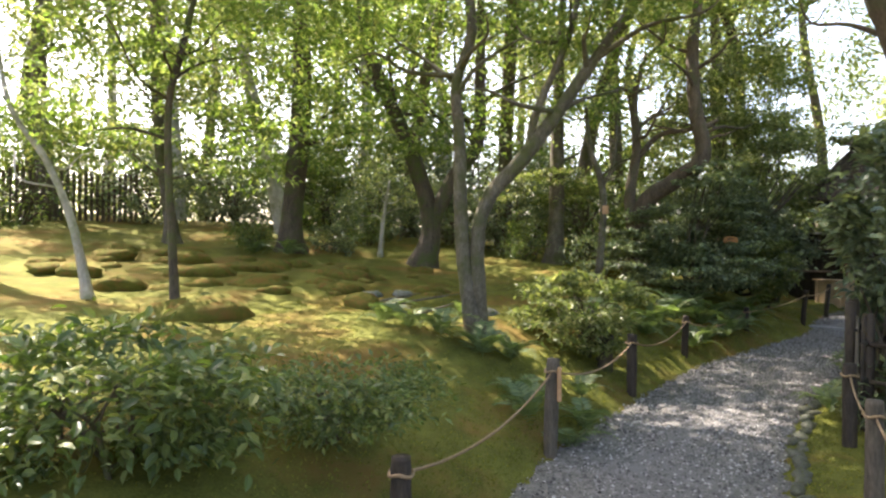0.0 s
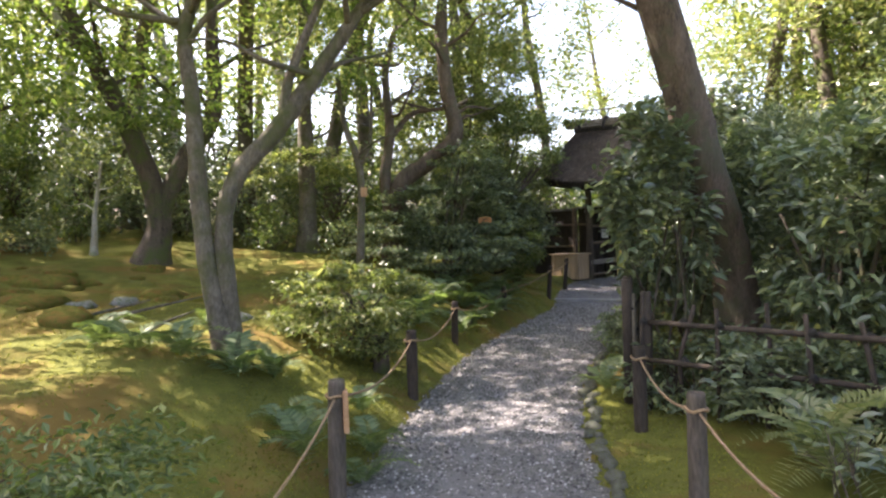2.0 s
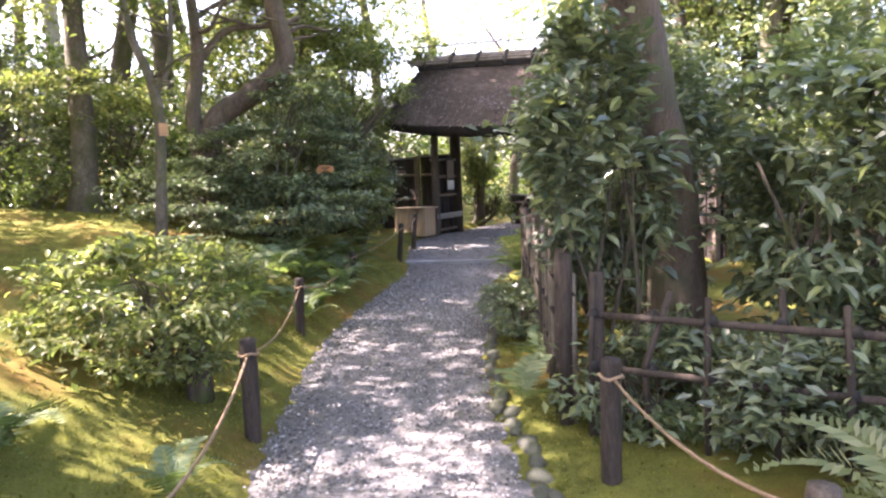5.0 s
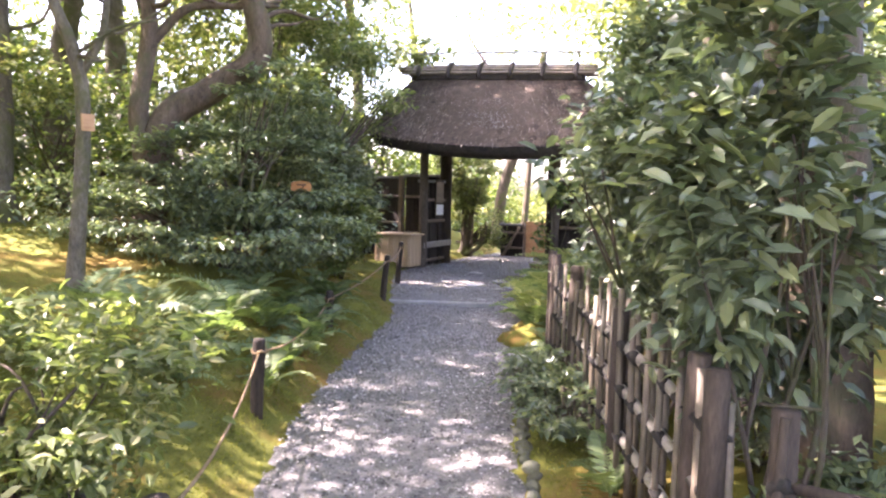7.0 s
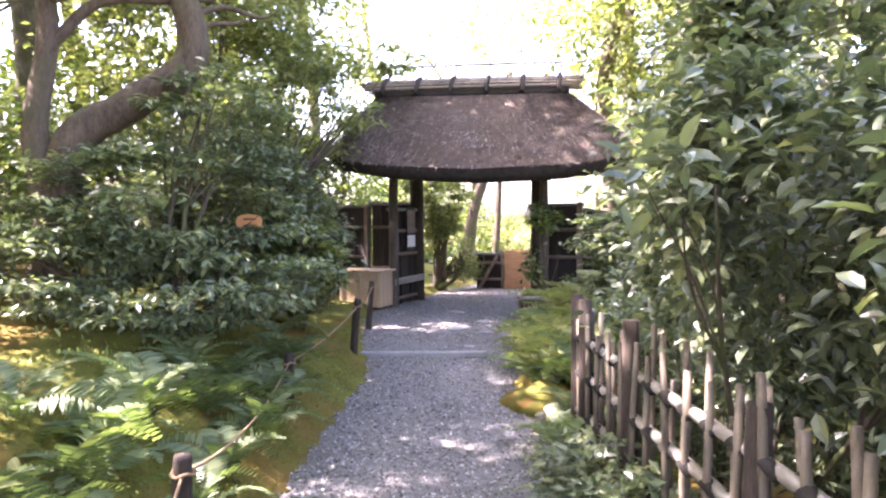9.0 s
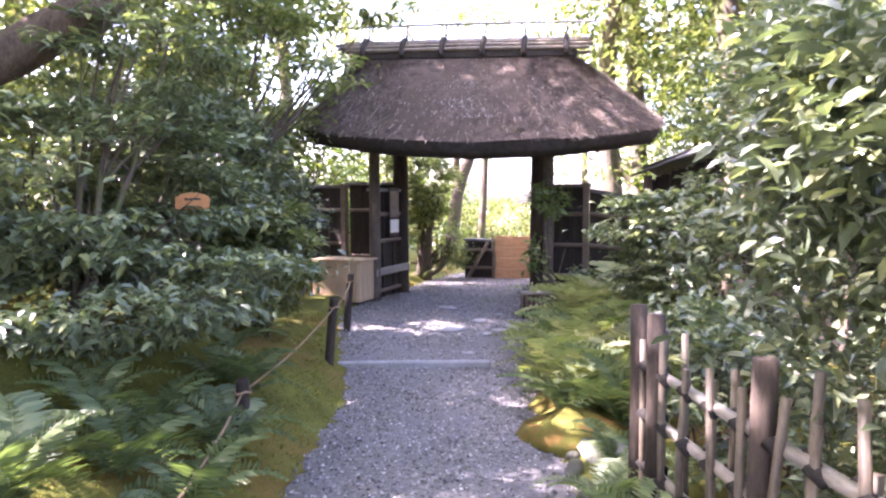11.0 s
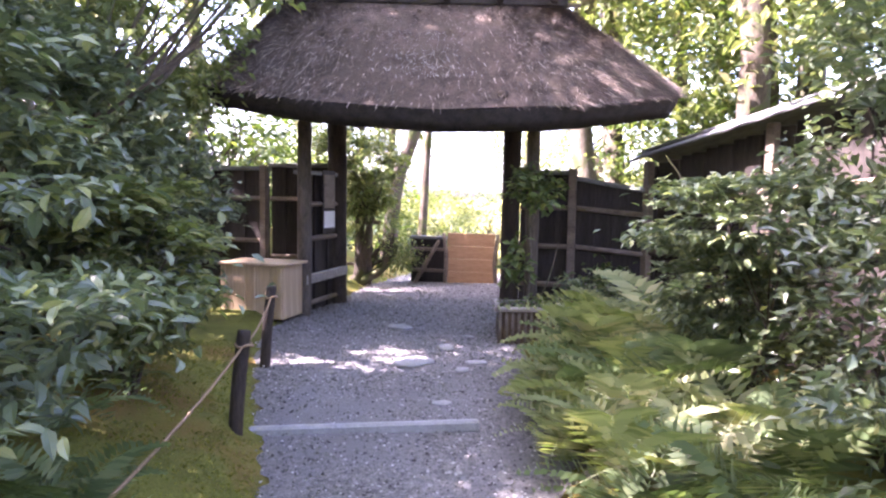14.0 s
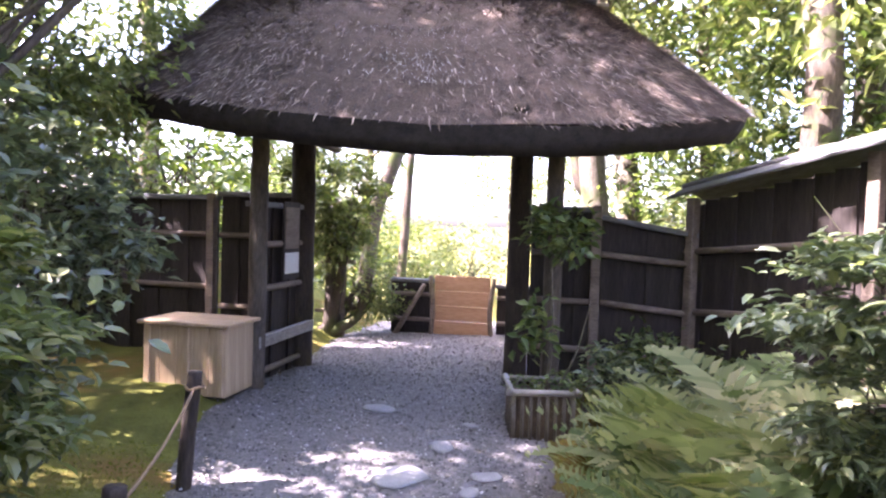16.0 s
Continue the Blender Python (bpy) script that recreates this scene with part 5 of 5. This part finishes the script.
part("lower_bar", block(0.44, 0.04, 0.05, 0.008), M_RAIL, stand, m=pose(-0.1, 0, 0.3))

# ---- hanging sign ----
sign = thing("hanging_sign", 3.52, 9.95, 1.58, -16, "small arched orange wooden sign hanging in the shrubs", "sign")
sign.matrix_basis = sign.matrix_basis @ Matrix.Scale(0.7, 4)
bm = bmesh.new()
outline = [(-0.16, 0), (0.16, 0), (0.16, 0.1)] + [(0.16 * math.cos(a), 0.1 + 0.06 * math.sin(a)) for a in np.linspace(0.3, 2.84, 9)] + [(-0.16, 0.1)]
face = bm.faces.new([bm.verts.new((x, 0, z)) for x, z in outline])
ext = bmesh.ops.extrude_face_region(bm, geom=[face])
bmesh.ops.translate(bm, vec=(0, 0.02, 0), verts=[v for v in ext["geom"] if isinstance(v, bmesh.types.BMVert)])
bmesh.ops.recalc_face_normals(bm, faces=bm.faces[:])
part("sign_board", bm, M_SIGN, sign)
for z, w in ((0.085, 0.15),):
    part("writing", block(w, 0.004, 0.022, 0.001), M_INK, sign, "a line of small dark writing", pose(0, -0.004, z))
part("cord", tubes("cord", [np.array([(-0.1, 0.01, 0.15, 0.004), (0, 0.01, 0.9, 0.004)]), np.array([(0.1, 0.01, 0.15, 0.004), (0, 0.01, 0.9, 0.004)])], M_TWINE, 5), M_TWINE, sign)

# ---- stones ----
def stone_mesh(seed, flat=0.6):
    bm = bmesh.new()
    bmesh.ops.create_icosphere(bm, subdivisions=2, radius=1)
    rg = np.random.RandomState(seed)
    off = Vector(rg.uniform(0, 50, 3))
    for v in bm.verts:
        v.co *= 1 + 0.45 * noise.noise(v.co * 1.3 + off) + 0.14 * noise.noise(v.co * 4 + off)
        v.co.z *= flat
    return bm


stone_kinds = [mesh_of("stone", stone_mesh(300 + k, 0.6), M_KERB, True) for k in range(5)]
kerb = thing("kerb", 0, 0, 0, label="row of rough mossy edging stones beside the path", category="kerb", kind="structure")
rg = np.random.RandomState(9)
along = np.concatenate([[0], np.cumsum(np.hypot(*np.diff(fine[:, :2], axis=0).T))])
s = along[np.argmin(np.abs(fine[:, 1] + 0.5))]
end = along[np.argmin(np.abs(fine[:, 1] - 10.8))]
while s < end:
    i = int(np.argmin(np.abs(along - s)))
    r = rg.uniform(0.045, 0.085)
    x, y = fine[i, :2] - fn[i] * (fine[i, 3] + 0.05 + rg.normal(0, 0.02))
    part("kerb_stone", stone_kinds[rg.randint(5)], None, kerb, m=pose(x, y, path_z(y) + 0.012, 0, 0, math.degrees(math.atan2(fn[i][1], fn[i][0])) + rg.normal(90, 15)) @ Matrix.Diagonal((r * 1.25, r * 0.75, r * 0.8, 1)))
    s += r * 2.2
pale_kinds = [mesh_of("flat_stone", stone_mesh(320 + k, 0.25), M_STEP, True) for k in range(3)]
for k, (x, y, r) in enumerate([(6.78, 11.21, 0.15), (7.36, 11.42, 0.09), (7.57, 12.34, 0.1), (7.2, 10.88, 0.08), (6.95, 10.8, 0.06), (7.85, 11.6, 0.05), (6.35, 10.4, 0.06)]):
    ob = new("stepping_stone", pale_kinds[k % 3])
    ob.matrix_basis = pose(x, y, float(path_z(y)) + 0.02, 0, 0, 50 * k) @ Matrix.Diagonal((r * 1.3, r, r * 0.7, 1))
    tagged(ob, "flat pale stone bedded in the gravel", "stone", "flat stones in the path")
# pale raised strip across the path
th = new("pale_strip", mesh_of("pale_strip", block(1.45, 0.06, 0.08, 0.015), M_STEP))
th.matrix_basis = pose(5.62, 10.32, 0.052, 0, 0, math.degrees(math.atan2(-0.79, 1.12)))
tagged(th, "pale raised strip across the gravel path", "edging", kind="structure")
# mossy stones and mounds on the lawn and beside the path
for k, (x, y, r, mat, label) in enumerate([(-2.3, 6.6, 0.2, M_MOSS_MOUND, 1), (-1.9, 6.7, 0.14, M_STONE, 0), (-1.5, 6.9, 0.12, M_STONE, 0), (-1.1, 7.0, 0.13, M_MOSS_MOUND, 1), (-0.7, 7.1, 0.18, M_MOSS_MOUND, 1), (-3.3, 6.4, 0.26, M_MOSS_MOUND, 1), (-4.3, 6.9, 0.26, M_MOSS_MOUND, 1), (-5.2, 8.0, 0.26, M_MOSS_MOUND, 1), (-3.9, 8.2, 0.26, M_MOSS_MOUND, 1), (-6.3, 7.6, 0.26, M_MOSS_MOUND, 1), (-3.05, 4.25, 0.36, M_MOSS_MOUND, 1), (-4.6, 5.3, 0.26, M_MOSS_MOUND, 1), (-5.6, 5.9, 0.26, M_MOSS_MOUND, 1), (-2.6, 7.9, 0.25, M_MOSS_MOUND, 1), (5.6, 8.35, 0.3, M_MOSS_MOUND, 1), (5.95, 8.75, 0.22, M_MOSS_MOUND, 1), (5.5, 7.95, 0.16, M_STONE, 0), (7.35, 10.05, 0.16, M_MOSS_MOUND, 1), (6.85, 9.6, 0.2, M_MOSS_MOUND, 1), (-0.35, 6.0, 0.16, M_STONE, 0)] + [(-6.5 + 0.83 * (i % 7) + 0.3 * math.sin(i * 5.1), 6.0 + 0.72 * (i // 7) + 0.3 * math.cos(i * 3.7), 0.13 + 0.07 * math.sin(i * 2.3), M_MOSS_MOUND, 1) for i in range(35)]):
    ob = new("mossy_mound" if label else "garden_stone", mesh_of("mound", stone_mesh(340 + k, 0.55), mat, True))
    ob.matrix_basis = pose(x, y, gz(x, y) - r * 0.02, 0, 0, 40 * k) @ Matrix.Diagonal((r * 1.5, r * 1.2, r * 1.1, 1))
    tagged(ob, "low rounded mound of yellow-green moss" if label else "dark rough garden stone on the moss", "moss mound" if label else "stone", "moss mounds" if label else "")
# small trunk stump beside the azalea and fallen sticks
stump = new("stump", tubes("stump", [np.array([(0, 0, -0.1, 0.09), (0.01, 0, 0.15, 0.075), (0.02, 0.01, 0.38, 0.07)])], M_BARK_DARK, 10, 0.1, 2))
stump.matrix_basis = pose(1.05, 5.35, gz(1.05, 5.35))
tagged(stump, "short dark broken stump under the azalea", "stump")
for k, (x, y, a, l) in enumerate([(-1.0, 6.3, 30, 0.9), (-0.8, 5.4, 60, 0.7), (-1.4, 6.1, 15, 0.6)]):
    ob = new("fallen_branch", tubes("fallen_branch", [smooth_line([(-l / 2, 0, 0.015, 0.018), (0, 0.05, 0.07, 0.014), (l / 2, 0, 0.13, 0.006)], 5)], M_BARK_GREY, 7, 0.08, k))
    ob.matrix_basis = pose(x, y, gz(x, y), 0, 0, a)
    tagged(ob, "pale dead branch lying on the moss", "branch")


# ---- ferns ----
def frond_mesh(length, seed, mat, pairs=22):
    rg = np.random.RandomState(seed)
    vs, fs = [], []
    t = np.linspace(0, 1, pairs + 1)
    x = length * (t - 0.12 * t ** 3)
    z = length * (0.5 * t - 0.85 * t ** 2.4)
    for i in range(pairs):
        w = 0.008 * (1 - t[i])
        o = len(vs)
        vs += [(x[i], -w, z[i]), (x[i], w, z[i]), (x[i + 1], w * 0.9, z[i + 1]), (x[i + 1], -w * 0.9, z[i + 1])]
        fs += [(o, o + 1, o + 2), (o, o + 2, o + 3)]
    for i in range(2, pairs + 1):
        L = length * 0.27 * math.sin(math.pi * (0.1 + 0.86 * t[i])) ** 0.9 + 0.01
        wid = length * 0.027
        for sg in (-1, 1):
            a = rg.normal(0.35, 0.06)
            d = np.array([math.sin(a), sg * math.cos(a), rg.normal(-0.12, 0.08)])
            b = np.array([x[i], 0, z[i]])
            o = len(vs)
            s = np.array([1, -sg * 0.3, 0.05]) * wid
            vs += [tuple(b), tuple(b + d * L * 0.35 + s), tuple(b + d * L), tuple(b + d * L * 0.35 - s * 0.8)]
            fs += [(o, o + 1, o + 2), (o, o + 2, o + 3)]
    return from_arrays("frond", vs, fs, mat)


fern_green = [frond_mesh(1.0, 400 + k, M_FERN) for k in range(3)]
fern_old = [frond_mesh(1.0, 410 + k, M_FERN_OLD) for k in range(3)]


def fern(x, y, size, n, meshes, label, seed):
    rg = np.random.RandomState(seed)
    t = thing("fern", x, y, gz(x, y), label=label, category="fern", group="ferns")
    for k in range(n):
        s = size * rg.uniform(0.75, 1.15)
        part("frond", meshes[k % 3], None, t, m=pose(0, 0, 0.01, rg.normal(0, 10), -rg.uniform(*((34, 74) if size > 0.55 else (14, 62))), 360 * k / n + rg.normal(0, 14)) @ Matrix.Scale(s, 4))


G, D = "green arching fern growing from the moss", "pale yellowing fern with drooping fronds"
fern_list = [(-0.55, 4.3, 0.4, 9, 0), (-0.15, 4.25, 0.42, 9, 0), (-0.9, 4.45, 0.38, 8, 0), (0.1, 4.45, 0.38, 8, 0), (-1.2, 4.7, 0.35, 8, 0), (0.3, 3.3, 0.4, 8, 0), (0.62, 3.15, 0.32, 7, 0), (0.75, 3.6, 0.3, 7, 0), (-4.9, 9.6, 0.5, 8, 0), (-4.2, 9.5, 0.45, 8, 0),
             (1.9, 7.6, 0.5, 8, 0), (2.3, 8.3, 0.55, 9, 0), (1.4, 7.2, 0.45, 8, 0), (2.75, 8.6, 0.5, 8, 0), (1.0, 6.9, 0.45, 8, 0), (3.0, 9.0, 0.42, 8, 0), (1.6, 8.1, 0.5, 8, 0), (3.6, 9.7, 0.4, 7, 0), (0.6, 6.6, 0.4, 8, 0),
             (6.4, 8.9, 0.6, 9, 1), (6.8, 9.2, 0.62, 9, 1), (7.2, 9.45, 0.6, 9, 1), (6.15, 8.45, 0.6, 9, 1), (7.55, 9.85, 0.5, 8, 1), (7.0, 8.75, 0.65, 9, 0), (7.5, 9.1, 0.6, 9, 0), (6.6, 8.4, 0.6, 9, 1), (5.75, 8.5, 0.45, 8, 0), (5.35, 7.75, 0.4, 8, 0), (7.75, 10.3, 0.4, 8, 1), (6.25, 9.25, 0.42, 8, 1),
             (3.9, 5.6, 0.38, 8, 0), (4.25, 6.4, 0.4, 8, 0), (4.6, 6.95, 0.42, 8, 0), (3.55, 5.15, 0.35, 7, 0), (4.85, 7.4, 0.4, 8, 0), (3.1, 2.2, 0.5, 8, 1), (3.5, 1.8, 0.5, 8, 0), (2.95, 4.55, 0.35, 7, 0), (5.15, 7.25, 0.45, 8, 0),
             (3.3, 3.5, 0.3, 7, 0), (4.2, 2.6, 0.35, 7, 0), (-0.5, 5.6, 0.3, 7, 0), (3.9, 10.3, 0.4, 7, 0), (-2.9, 4.4, 0.3, 8, 0), (4.4, 11.0, 0.35, 7, 0), (6.05, 8.75, 0.6, 9, 1), (6.5, 8.1, 0.6, 9, 0), (6.75, 9.0, 0.62, 9, 0), (5.9, 8.1, 0.5, 8, 0), (2.0, 8.0, 0.5, 8, 0), (2.7, 8.95, 0.45, 8, 0), (1.75, 7.3, 0.4, 8, 0), (1.25, 7.7, 0.5, 8, 0), (0.75, 4.2, 0.3, 7, 0), (0.15, 3.6, 0.3, 7, 0), (6.6, 9.55, 0.45, 9, 1), (6.9, 9.45, 0.5, 10, 0), (7.25, 9.6, 0.5, 10, 1), (6.75, 9.2, 0.5, 10, 0), (7.45, 9.95, 0.45, 9, 0), (7.05, 9.05, 0.5, 10, 1), (7.1, 9.85, 0.42, 9, 1), (7.95, 9.55, 0.75, 10, 1), (8.3, 9.3, 0.72, 10, 0), (7.7, 9.35, 0.7, 10, 1), (8.45, 9.85, 0.7, 10, 0), (7.9, 10.0, 0.6, 9, 1), (3.0, 8.35, 0.45, 9, 0), (3.35, 8.95, 0.45, 9, 0), (3.75, 9.6, 0.42, 8, 0), (2.65, 7.85, 0.45, 9, 0), (2.4, 7.45, 0.4, 8, 0), (7.4, 9.75, 0.68, 11, 1), (7.75, 9.7, 0.72, 11, 1), (3.25, 2.35, 0.55, 9, 1)]
for k, (x, y, s, n, old) in enumerate(fern_list):
    s *= 1.45 if y > 8 and x > 5 else 1.1
    fern(x, y, s, n, fern_old if old else fern_green, D if old else G, 500 + k)

# ---- slatted fence at the far side of the lawn ----
far_fence = thing("slat_fence", 0, 0, 0, label="dark old slatted fence behind the moss lawn", category="fence", kind="structure")
slat = mesh_of("slat", block(0.07, 0.03, 1.25, 0.006), M_POST_OLD)
for k in range(55):
    x, y = -13.5 + 0.075 * k, 7.5 + 0.1 * k
    part("slat", slat, None, far_fence, m=pose(x, y, gz(x, y) - 0.1 + 0.05 * math.sin(k * 1.7), 0, 0, 53))
